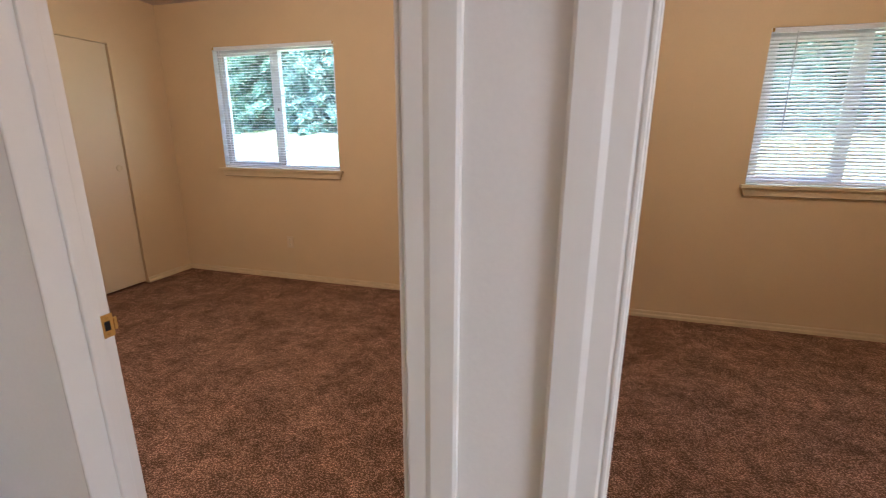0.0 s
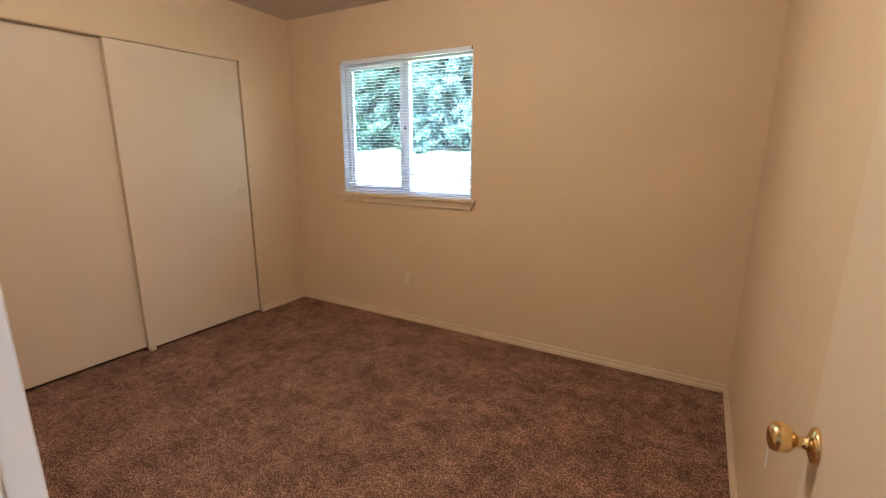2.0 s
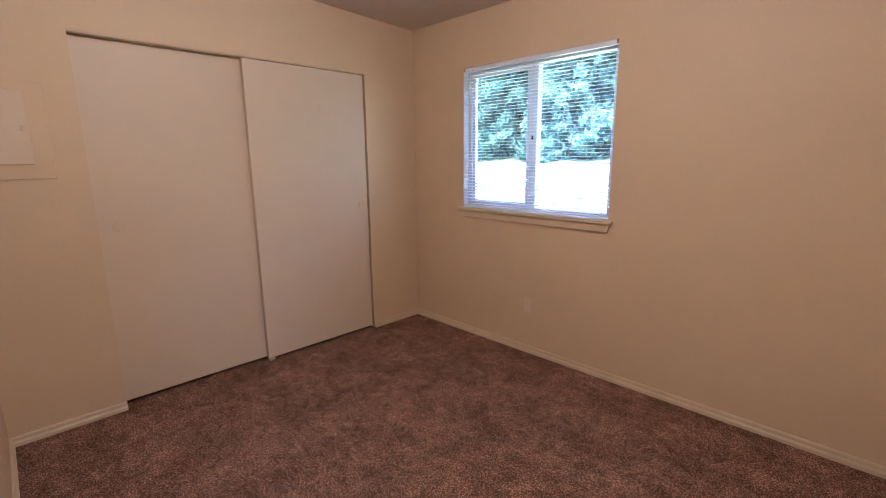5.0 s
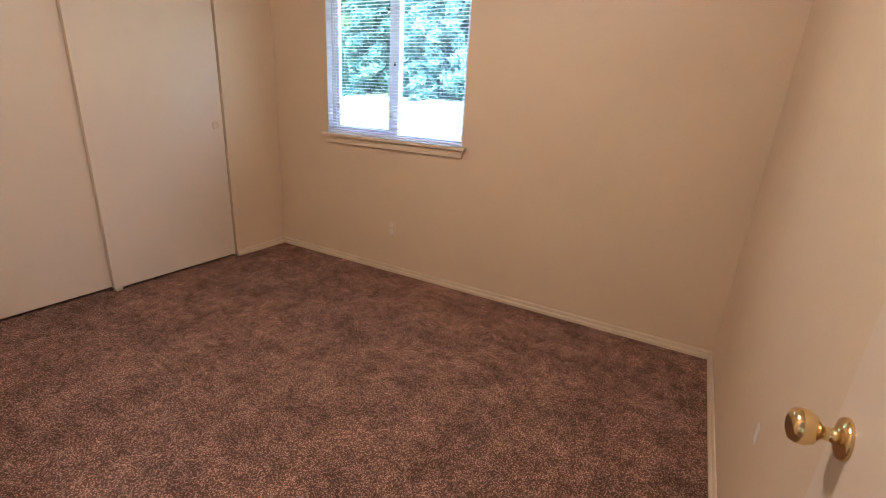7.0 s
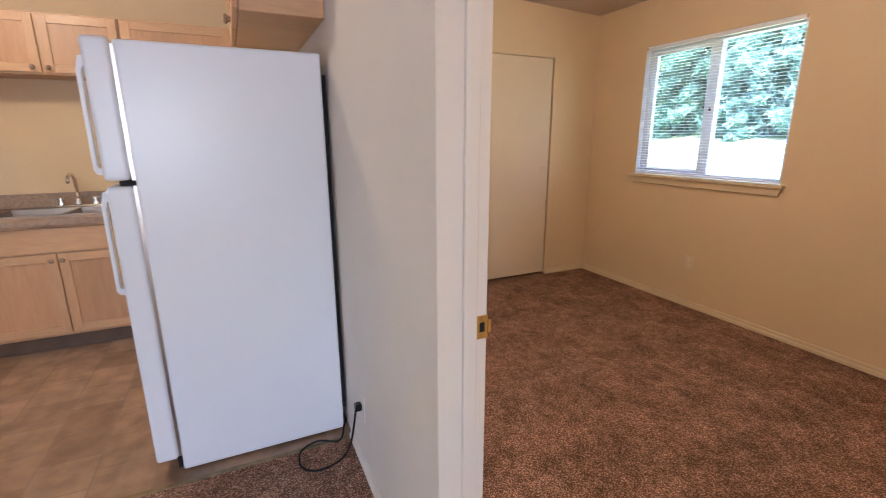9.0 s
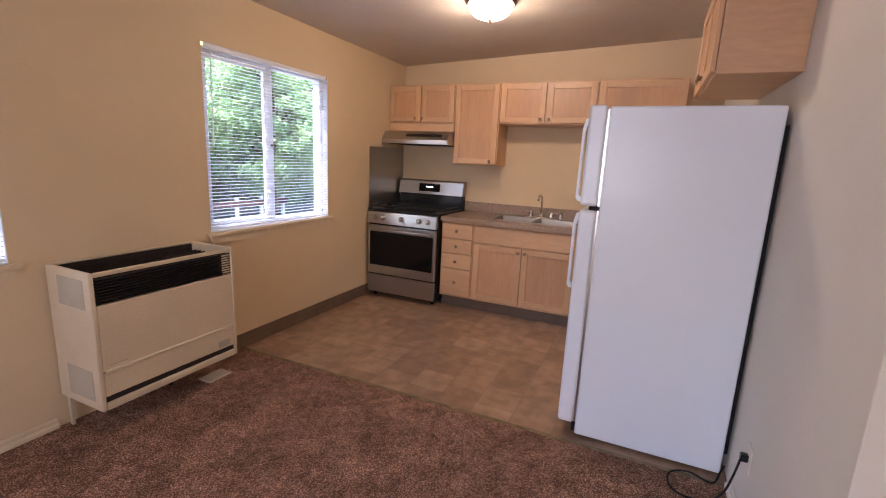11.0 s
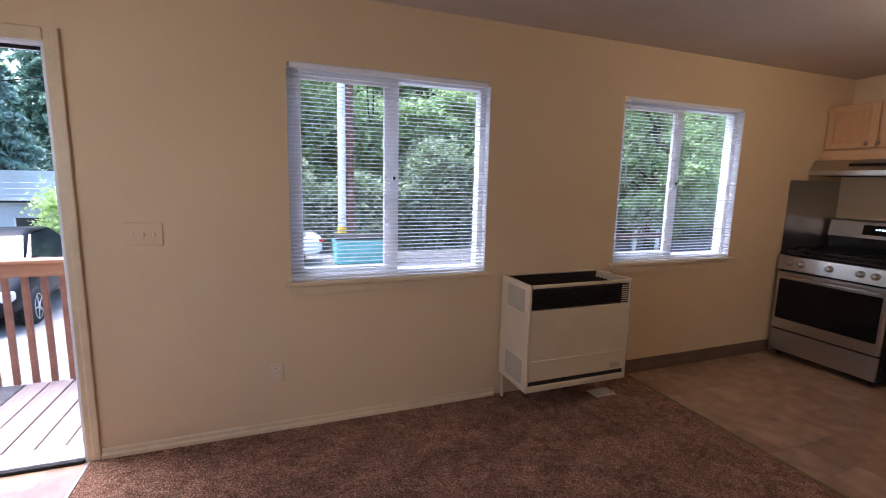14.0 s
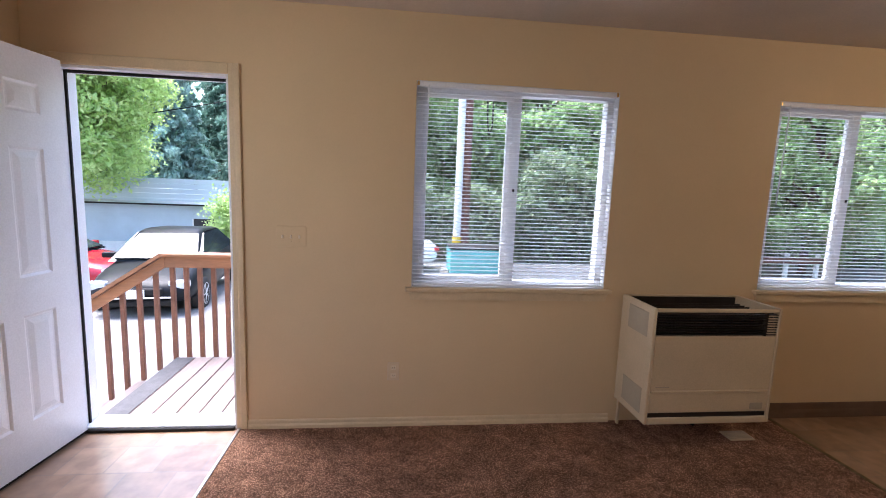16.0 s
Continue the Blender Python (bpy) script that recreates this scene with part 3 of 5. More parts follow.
def strike(x, s, y, z):
    ob = thing("strike_plate", "worn brass strike plate let into the jamb", "strike plate", (x, y, z))
    bm = bmesh.new()
    for a in ((-0.014, -0.008, -0.029, 0.029), (0.006, 0.014, -0.029, 0.029), (-0.008, 0.006, 0.012, 0.029), (-0.008, 0.006, -0.029, -0.012)):
        box(bm, 0.0, s * 0.0025, a[0], a[1], a[2], a[3])
    box(bm, 0, s * 0.004, 0.014, 0.023, -0.016, 0.016, 0.001)
    part("plate", bm, M_BRASS, ob)
    part("latch_hole", B(-s * 0.001, s * 0.0015, -0.008, 0.006, -0.012, 0.012), M_DARKGAP, ob, "dark latch hole")
    for z_ in (-0.021, 0.021):
        part("screw", lathe(bmesh.new(), [(0.0035, 0), (0.0035, 0.001), (0.002, 0.002)], (s * 0.0025, -0.001, z_), (s, 0, 0), 10), M_BRASS, ob)


strike(D1A + 0.006, 1, 0.921, 0.923)


def knob(parent, at, axis, mat=M_BRASS):
    k = part("door_knob", lathe(bmesh.new(), [(0.0305, 0), (0.0315, 0.002), (0.029, 0.007), (0.018, 0.011), (0.0105, 0.014), (0.0095, 0.026), (0.0125, 0.030),
                                        (0.0215, 0.036), (0.026, 0.046), (0.0262, 0.056), (0.0225, 0.064), (0.014, 0.0675), (0.004, 0.068)], at, axis, 28), mat, parent, "polished brass knob with round rose")
    return k


def interior_door(x_hinge, y_hinge, width, h, ang, label):
    """A flat slab door, hinge axis at its origin; it runs along local -x when closed and swings into the bedroom."""
    top = thing("bedroom_door", label, "door", (x_hinge, y_hinge, 0.012))
    top.rotation_euler = (0, 0, radians(ang))
    t = 0.035
    part("slab", B(-width, -0.002, -t, 0.0, 0, h, 0.002), M_DOOR, top)
    knob(top, (-width + 0.052, -t, 0.911), (0, -1, 0))
    part("latch_plate", B(-width - 0.0015, -width + 0.001, -t / 2 - 0.012, -t / 2 + 0.012, 0.88, 0.94, 0.001), M_BRASS, top, "brass latch plate")
    for z in (0.22, 1.02, 1.78):
        hg = part("hinge", cyl(bmesh.new(), (0.004, 0.004, z - 0.045), (0.004, 0.004, z + 0.045), 0.0065, seg=12), M_TRIM, top, "painted-over butt hinge")
        part("hinge_leaf", B(-0.03, -0.001, -0.034, -0.032, z - 0.044, z + 0.044), M_TRIM, hg)
        part("hinge_plate", B(-0.0025, 0.0, -0.032, 0.004, z - 0.044, z + 0.044), M_TRIM, hg)
    return top


interior_door(D1B - 0.019, YB + 0.008, 0.80, 2.015, -89.4, "flat cream bedroom door standing open against the wall")

# entry door: frame, casing, threshold, six-panel leaf standing open
for x, s in ((FDA, 1), (FDB, -1)):
    tagged(part("trim_entry_jamb", B(x - s * 0.0, x + s * 0.02, YF - 0.145, YF + 0.002, -0.02, FDH, 0.002), M_WDOOR), "white entry door jamb", "trim", kind="structure")
    tagged(part("trim_weatherstrip", B(x + s * 0.02, x + s * 0.03, YF - 0.065, YF - 0.05, 0.0, FDH - 0.02, 0.002), M_DARKGAP), "dark weatherstrip in the entry frame", "trim", kind="structure")
tagged(part("trim_entry_head", B(FDA + 0.02, FDB - 0.02, YF - 0.145, YF + 0.002, FDH - 0.02, FDH, 0.002), M_WDOOR), "white entry head jamb", "trim", kind="structure")
tagged(part("trim_weatherstrip", B(FDA + 0.03, FDB - 0.03, YF - 0.065, YF - 0.045, FDH - 0.034, FDH - 0.02, 0.002), M_DARKGAP), "dark weatherstrip under the entry head", "trim", kind="structure")
casing_v("trim_casing", FDA - 0.052, FDA + 0.006, YF, 1, FDH + 0.05, True, M_BASE, "cream painted casing beside the entry door")
casing_v("trim_casing", FDB + 0.002, FDB + 0.05, YF, 1, FDH + 0.05, False, M_BASE, "cream painted casing on the hinge side of the entry door")
tagged(part("trim_casing_head", B(FDA + 0.006, FDB + 0.002, YF, YF + 0.015, FDH - 0.006, FDH + 0.05, 0.004), M_BASE), "cream painted head casing over the entry door", "trim", kind="structure")
tagged(part("trim_threshold", B(FDA + 0.02, FDB - 0.02, YF - 0.15, YF - 0.005, -0.03, 0.02, 0.006, 2), M_WDOOR), "white painted door threshold", "trim", kind="structure")
tagged(part("trim_sweep", B(FDA + 0.02, FDB - 0.02, YF - 0.005, YF + 0.018, -0.008, 0.012, 0.003), M_DARKGAP), "dark metal threshold lip", "trim", kind="structure")


def entry_door():
    W, H, T = 0.85, 1.985, 0.044
    top = thing("entry_door", "white six-panel entry door standing wide open", "door", (FDB - 0.012, YF + 0.012, 0.018))
    top.rotation_euler = (0, 0, radians(-96))
    cols = [(0.138, 0.315), (0.41, 0.587)]
    rows = [(0.225, 0.748), (0.93, 1.538), (1.695, 1.835)]
    bm = bmesh.new()
    us = sorted({0.0, W, *(u for c in cols for u in c)})
    vs = sorted({0.0, H, *(v for r in rows for v in r)})
    for side, yy in ((0, 0.0), (1, T)):
        sg = 1 if side == 0 else -1
        for i in range(len(us) - 1):
            for j in range(len(vs) - 1):
                a, b, c, d = us[i], us[i + 1], vs[j], vs[j + 1]
                if (a, b) in cols and (c, d) in rows:
                    prev = [(a, yy, c), (b, yy, c), (b, yy, d), (a, yy, d)]
                    for ins, dep in ((0.012, 0.007), (0.022, 0.007), (0.05, 0.001)):
                        cur = [(a + ins, yy + sg * dep, c + ins), (b - ins, yy + sg * dep, c + ins), (b - ins, yy + sg * dep, d - ins), (a + ins, yy + sg * dep, d - ins)]
                        for k in range(4):
                            bm.faces.new([bm.verts.new((-p[0], -p[1], p[2])) for p in (prev[k], prev[(k + 1) % 4], cur[(k + 1) % 4], cur[k])])
                        prev = cur
                    bm.faces.new([bm.verts.new((-p[0], -p[1], p[2])) for p in prev])
                else:
                    bm.faces.new([bm.verts.new((-p[0], -p[1], p[2])) for p in ((a, yy, c), (b, yy, c), (b, yy, d), (a, yy, d))])
    for q in (((0, 0, 0), (0, T, 0), (0, T, H), (0, 0, H)), ((W, 0, 0), (W, T, 0), (W, T, H), (W, 0, H)), ((0, 0, 0), (W, 0, 0), (W, T, 0), (0, T, 0)), ((0, 0, H), (W, 0, H), (W, T, H), (0, T, H))):
        bm.faces.new([bm.verts.new((-p[0], -p[1], p[2])) for p in q])
    bmesh.ops.remove_doubles(bm, verts=bm.verts, dist=1e-5)
    part("panelled_leaf", bm, M_WDOOR, top)
    part("door_sweep", B(-W + 0.002, -0.002, -T + 0.004, -0.004, -0.014, 0.0), M_DARKGAP, top, "dark rubber door sweep")
    for z in (0.22, 1.0, 1.78):
        part("hinge", cyl(bmesh.new(), (0.006, 0.004, z - 0.05), (0.006, 0.004, z + 0.05), 0.006, seg=12), M_NICKEL, top, "steel butt hinge")


entry_door()


# ---------------------------------------------------------------- closet doors, breaker panel, outlets
def closet_door(name_y0, name_y1, x, label, pull_y):
    top = thing("closet_door", label, "closet door", (x, (name_y0 + name_y1) / 2, 0.021), group="sliding closet doors")
    hw = (name_y1 - name_y0) / 2
    part("slab", B(-0.036, 0.0, -hw, hw, 0, CLH - 0.030, 0.002), M_DOOR, top)
    lathe_bm = lathe(bmesh.new(), [(0.001, 0.0003), (0.019, 0.0003), (0.0225, 0.0005), (0.024, 0.0035), (0.0265, 0.003), (0.028, 0.0)], (0, pull_y - (name_y0 + name_y1) / 2, 1.04), (1, 0, 0), 20)
    part("finger_pull", lathe_bm, M_BASE, top, "round recessed finger pull painted cream")


closet_door(2.285, CLB - 0.012, XC - 0.012, "flat cream sliding closet door, front leaf", CLB - 0.075)
closet_door(CLA + 0.004, 2.36, XC - 0.062, "flat cream sliding closet door, rear leaf", CLA + 0.10)
tagged(part("trim_track", B(XC - 0.095, XC - 0.006, CLA, CLB, CLH - 0.006, CLH, 0.001), M_BASE), "closet door top track", "trim", kind="structure")
tagged(part("trim_floor_guide", B(XC - 0.04, XC - 0.004, 2.29, 2.33, 0.0, 0.02, 0.003), M_BASE), "closet floor guide", "trim", kind="structure")


def breaker_panel():
    top = thing("breaker_panel", "cream painted electrical panel door set in the wall", "breaker panel", (XC, 1.14, 1.58))
    part("frame", B(0, 0.008, -0.17, 0.16, -0.24, 0.22, 0.002), M_WALL, top)
    d = part("door", B(0.008, 0.016, -0.13, 0.085, -0.17, 0.175, 0.003), M_DOOR, top)
    part("latch", B(0.016, 0.021, 0.055, 0.072, -0.012, 0.018, 0.002), M_BASE, d)


breaker_panel()


def outlet(x, y, s, z):
    top = thing("wall_outlet", "duplex outlet painted over cream, low on the wall", "outlet", (x, y, z), group="wall outlets")
    part("plate", B(-0.035, 0.035, 0, s * 0.006, -0.057, 0.057, 0.003, 2), M_DOOR, top)
    for dz in (-0.024, 0.024):
        r = part("socket", B(-0.016, 0.016, s * 0.006, s * 0.009, dz - 0.014, dz + 0.014, 0.002), M_PLASTIC, top)
        for dx in (-0.006, 0.006):
            part("slot", B(dx - 0.001, dx + 0.001, s * 0.0088, s * 0.0094, dz - 0.004, dz + 0.005), M_DARKGAP, r, "dark slot")


outlet(-2.311, YW, -1, 0.362)
outlet(0.668, YF, 1, 0.343)


def switch_plate():
    top = thing("light_switch", "three-gang switch plate painted over cream like the wall", "light switch", (1.253, YF, 1.139))
    part("plate", B(-0.082, 0.082, 0, 0.006, -0.058, 0.058, 0.003, 2), M_WALL, top)
    for dx in (-0.046, 0.0, 0.046):
        part("toggle", B(dx - 0.005, dx + 0.005, 0.006, 0.016, -0.011, 0.008, 0.002), M_PLASTIC, top)
        for dz in (-0.03, 0.03):
            part("screw", lathe(bmesh.new(), [(0.003, 0), (0.003, 0.0008), (0.001, 0.0015)], (dx, 0.006, dz), (0, 1, 0), 8), M_WALL, top)


switch_plate()
tagged(part("blank_plate", B(-0.767, -0.723, YF, YF + 0.005, 1.652, 1.725, 0.002, 2), M_WALL), "blank cover plate painted cream", "cover plate")


# ---------------------------------------------------------------- wall heater
def heater():
    x0, x1, y0, y1, z0, z1 = -1.485, -0.725, YF + 0.015, -1.872, 0.168, 0.836
    top = thing("wall_heater", "almond enamel direct-vent wall furnace with dark grilles", "heater", ((x0 + x1) / 2, YF, 0.0))
    inv = Matrix.Translation((-(x0 + x1) / 2, -YF, 0))

    def add(nm, bm, mat, parent=top, lab=""):
        bm.transform(inv)
        return part(nm, bm, mat, parent, lab)

    t = 0.02
    bm = bmesh.new()
    box(bm, x0, x0 + t, y0, y1, z0, z1, 0.004)
    add("side_panel", bm, M_HEATER)
    add("side_panel", B(x1 - t, x1, y0, y1, z0, z1, 0.004), M_HEATER)
    add("bottom_panel", B(x0 + t, x1 - t, y0, y1, z0, z0 + 0.03, 0.003), M_HEATER)
    add("back_panel", B(x0 + t, x1 - t, y0, y0 + 0.012, z0 + 0.03, z1 - 0.014), M_HEATDARK)
    add("top_rim", B(x0 + t, x1 - t, y1 - 0.014, y1, z1 - 0.022, z1, 0.004), M_HEATER)
    add("top_rim", B(x0 + t, x1 - t, y0, y0 + 0.014, z1 - 0.012, z1, 0.003), M_HEATER)
    add("top_grille", B(x0 + t, x1 - t, y0 + 0.015, y1 - 0.06, z1 - 0.075, z1 - 0.065), M_DARKGAP, lab="dark recessed top grille")
    for k in range(7):
        yy = y0 + 0.05 + k * 0.038
        add("grille_bar", B(x0 + t, x1 - t, yy, yy + 0.003, z1 - 0.065, z1 - 0.045), M_HEATDARK)
    add("front_panel", B(x0 + t, x1 - t, y1 - 0.025, y1 - 0.002, 0.36, 0.68, 0.004), M_HEATER)
    add("lower_door", B(x0 + t, x1 - t, y1 - 0.025, y1 - 0.002, 0.235, 0.352, 0.004), M_HEATER)
    add("trim_bar", B(x0 + t + 0.01, x1 - t - 0.01, y1 - 0.004, y1 + 0.006, 0.352, 0.368, 0.003), M_HEATER, lab="raised almond trim bar")
    add("lower_slot", B(x0 + t, x1 - t, y1 - 0.03, y1 - 0.012, 0.2, 0.235), M_HEATDARK, lab="dark lower air slot")
    add("lower_lip", B(x0 + t, x1 - t, y1 - 0.02, y1 + 0.002, 0.176, 0.205, 0.004), M_HEATER)
    add("grille_back", B(x0 + t, x1 - t, y1 - 0.06, y1 - 0.04, 0.68, z1 - 0.022), M_DARKGAP)
    for i in range(9):
        z = 0.686 + i * 0.0142
        add("louvre", B(x0 + t, x1 - t, y1 - 0.03, y1 - 0.006, z, z + 0.004), M_HEATDARK)
    add("grille_mullion", B(x0 + t + 0.062, x0 + t + 0.07, y1 - 0.028, y1 - 0.006, 0.68, z1 - 0.022), M_HEATDARK)
    for i in range(8):
        z = 0.693 + i * 0.0142
        add("vent_fin", B(x0 + t + 0.012, x0 + t + 0.055, y1 - 0.012, y1 - 0.004, z, z + 0.006), M_HEATER)
    add("control_badge", B(x0 + 0.05, x0 + 0.13, y1 - 0.003, y1 + 0.001, 0.25, 0.29, 0.002), M_HEATSIDE, lab="tan maker's badge")
    add("badge_line", B(x1 - 0.13, x1 - 0.05, y1 - 0.003, y1, 0.385, 0.39), M_HEATSIDE, lab="thin printed line")
    for za, zb in ((0.66, 0.80), (0.21, 0.36)):
        add("side_vent", B(x1 - 0.002, x1 + 0.002, y0 + 0.09, y1 - 0.05, za, zb, 0.001), M_HEATSIDE, lab="tan perforated side vent")
    add("foot", B(x1 - 0.03, x1 - 0.018, y0 + 0.01, y0 + 0.03, -0.002, z0 + 0.002), M_HEATER, lab="almond steel foot")
    add("foot", B(x0 + 0.018, x0 + 0.03, y0 + 0.01, y0 + 0.03, -0.002, z0 + 0.002), M_HEATER, lab="almond steel foot")
    add("gas_pipe", cyl(bmesh.new(), (x0 + 0.25, y0 + 0.06, -0.002), (x0 + 0.25, y0 + 0.06, z0 + 0.005), 0.012), M_DARKGAP, lab="dark gas pipe")


heater()


def register():
    top = thing("floor_register", "small almond metal floor register in the carpet", "floor vent", (-1.43, -2.015, 0.0))
    part("frame", B(-0.08, 0.08, -0.05, 0.05, 0.0, 0.008, 0.002), M_HEATER, top)
    me = mesh_of("slat", B(-0.07, 0.07, -0.003, 0.003, 0.008, 0.011), M_HEATSIDE)
    for k in range(6):
        piece("slat", me, top, (0, -0.035 + k * 0.014, 0))


register()


# ---------------------------------------------------------------- fridge
def fridge():
    x0, x1, yb, yf, h = -2.645, -1.89, 0.783, 0.112, 1.682
    top = thing("refrigerator", "white top-freezer refrigerator against the wall", "refrigerator", (x1, yb, 0.0))
    inv = Matrix.Translation((-x1, -yb, 0))

    def add(nm, bm, mat, lab="", parent=top):
        bm.transform(inv)
        return part(nm, bm, mat, parent, lab)

    add("cabinet_body", B(x0, x1, yf, yb, 0.008, h - 0.006, 0.008, 2), M_FRIDGE)
    add("kick_grille", B(x0 + 0.02, x1 - 0.02, yf - 0.02, yf, 0.012, 0.06), M_DARKGAP, "dark kick grille")
    add("gasket", B(x0 + 0.015, x1 - 0.012, yf - 0.012, yf, 0.07, h - 0.02), M_STEEL, "grey door gasket")
    add("freezer_door", B(x0, x1 + 0.002, yf - 0.092, yf - 0.012, 1.212, h, 0.014, 3), M_FRIDGE)
    add("fridge_door", B(x0, x1 + 0.002, yf - 0.092, yf - 0.012, 0.065, 1.192, 0.014, 3), M_FRIDGE)
    add("hinge_cap", B(x1 - 0.07, x1 - 0.004, yf - 0.05, yf + 0.02, 1.193, 1.211, 0.003), M_DARKGAP, "dark centre hinge")
    for xx in (x0 + 0.06, x1 - 0.06):
        add("foot", cyl(bmesh.new(), (xx, yf + 0.05, -0.006), (xx, yf + 0.05, 0.024), 0.016), M_DARKGAP)
        add("foot", cyl(bmesh.new(), (xx, yb - 0.05, -0.006 if xx < VX else 0.0), (xx, yb - 0.05, 0.024), 0.016), M_DARKGAP)
    xh = x1 - 0.035
    for z0, z1 in ((1.23, 1.625), (0.79, 1.178)):
        y = yf - 0.092
        bm = bmesh.new()
        extrude(bm, [(xh - 0.014, y + 0.004, z0), (xh - 0.014, y - 0.018, z0 + 0.004), (xh - 0.014, y - 0.027, z0 + 0.02), (xh - 0.014, y - 0.025, z1 - 0.05), (xh - 0.014, y - 0.014, z1 - 0.006), (xh - 0.014, y + 0.004, z1),
                     (xh - 0.014, y + 0.004, z1 - 0.035), (xh - 0.014, y - 0.006, z1 - 0.04), (xh - 0.014, y - 0.013, z1 - 0.065), (xh - 0.014, y - 0.015, z0 + 0.035), (xh - 0.014, y - 0.011, z0 + 0.026), (xh - 0.014, y + 0.004, z0 + 0.026)], (0.028, 0, 0))
        add("handle", bm, M_FRIDGE, "white moulded strap handle")
    add("coil_cover", B(x0 + 0.03, x1 - 0.03, yb, yb + 0.02, 0.1, 1.6), M_DARKGAP, "dark back panel")


fridge()


def power_cord():
    top = thing("power_cord", "dark grey refrigerator power cord plugged in low", "power cord", (-1.6, YL, 0.29))
    part("plug", B(-0.014, 0.014, -0.034, -0.006, -0.016, 0.016, 0.004), M_BLACK, top)
    part("outlet_plate", B(-0.035, 0.035, -0.006, 0.0, -0.06, 0.055, 0.003), M_TRIM, top, "white outlet plate")
    pts = []
    ctrl = [(0, -0.03, -0.01), (0.0, -0.045, -0.10), (-0.03, -0.06, -0.2), (-0.06, -0.10, -0.275), (-0.05, -0.19, -0.283), (-0.1, -0.25, -0.283), (-0.2, -0.24, -0.283), (-0.24, -0.16, -0.282), (-0.2, -0.07, -0.28), (-0.275, -0.03, -0.262), (-0.30, -0.012, -0.24)]
    c = [Vector(p) for p in ctrl]
    for i in range(len(c) - 1):
        p0, p1, p2, p3 = c[max(i - 1, 0)], c[i], c[i + 1], c[min(i + 2, len(c) - 1)]
        for k in range(6):
            t = k / 6
            pts.append(0.5 * ((2 * p1) + (p2 - p0) * t + (2 * p0 - 5 * p1 + 4 * p2 - p3) * t * t + (3 * p1 - p0 - 3 * p2 + p3) * t ** 3))
    pts.append(c[-1])
    part("cord", tube(bmesh.new(), pts, 0.0045, 8), M_DARKGAP, top, "dark grey coiled cord")


power_cord()


# ---------------------------------------------------------------- kitchen cabinets (fronts face +x)
def cab_knob(parent, x, y, z):
    return part("knob", lathe(bmesh.new(), [(0.006, 0), (0.005, 0.008), (0.006, 0.012), (0.0135, 0.016), (0.015, 0.021), (0.012, 0.026), (0.003, 0.028)], (x, y, z), (1, 0, 0), 16), M_NICKEL, parent, "small round bronze-toned knob")


def shaker(parent, x, ya, yb, za, zb, knob_at=None):
    """A framed door: stiles, rails, recessed panel."""
    d = part("door", B(x, x + 0.010, ya + 0.045, yb - 0.045, za + 0.045, zb - 0.045), M_MAPLEP, parent)
    w = 0.052
    part("stile", B(x, x + 0.019, ya, ya + w, za, zb, 0.002), M_MAPLE, d)
    part("stile", B(x, x + 0.019, yb - w, yb, za, zb, 0.002), M_MAPLE, d)
    part("rail", B(x, x + 0.019, ya + w, yb - w, za, za + w, 0.002), M_MAPLEH, d)
    part("rail", B(x, x + 0.019, ya + w, yb - w, zb - w, zb, 0.002), M_MAPLEH, d)
    if knob_at:
        cab_knob(d, x + 0.019, *knob_at)
    return d


XU = -3.80


def upper(y0, y1, z0, z1, doors, label, knobs):
    c = thing("wall_cabinet", label, "cabinet", (0, 0, 0), group="maple wall cabinets")
    bx = XU - 0.019
    part("carcass", B(XK + 0.002, bx, y0, y1, z0, z1, 0.001), M_MAPLE, c)
    n = doors
    step = (y1 - y0) / n
    for i in range(n):
        shaker(c, bx + 0.001, y0 + i * step + 0.008, y0 + (i + 1) * step - 0.008, z0 + 0.012, z1 - 0.012, knobs[i])
    return c


ZU = 2.125
upper(-2.226, -1.490, 1.755, ZU, 2, "maple wall cabinet with two doors over the range hood", [(-1.92, 1.80), (-1.84, 1.80)])
upper(-1.486, -1.035, 1.365, ZU, 1, "tall maple wall cabinet with one door", [(-1.10, 1.405)])
upper(-1.031, -0.165, 1.755, ZU, 2, "maple wall cabinet with two doors over the sink", [(-0.645, 1.795), (-0.565, 1.795)])
upper(-0.161, 0.52, 1.755, ZU, 1, "maple wall cabinet beside the fridge corner", [None])
c = thing("valance", "maple filler board above the range hood", "valance")
part("board", B(XK + 0.002, XU, -2.226, -1.490, 1.672, 1.753, 0.002), M_MAPLEH, c)


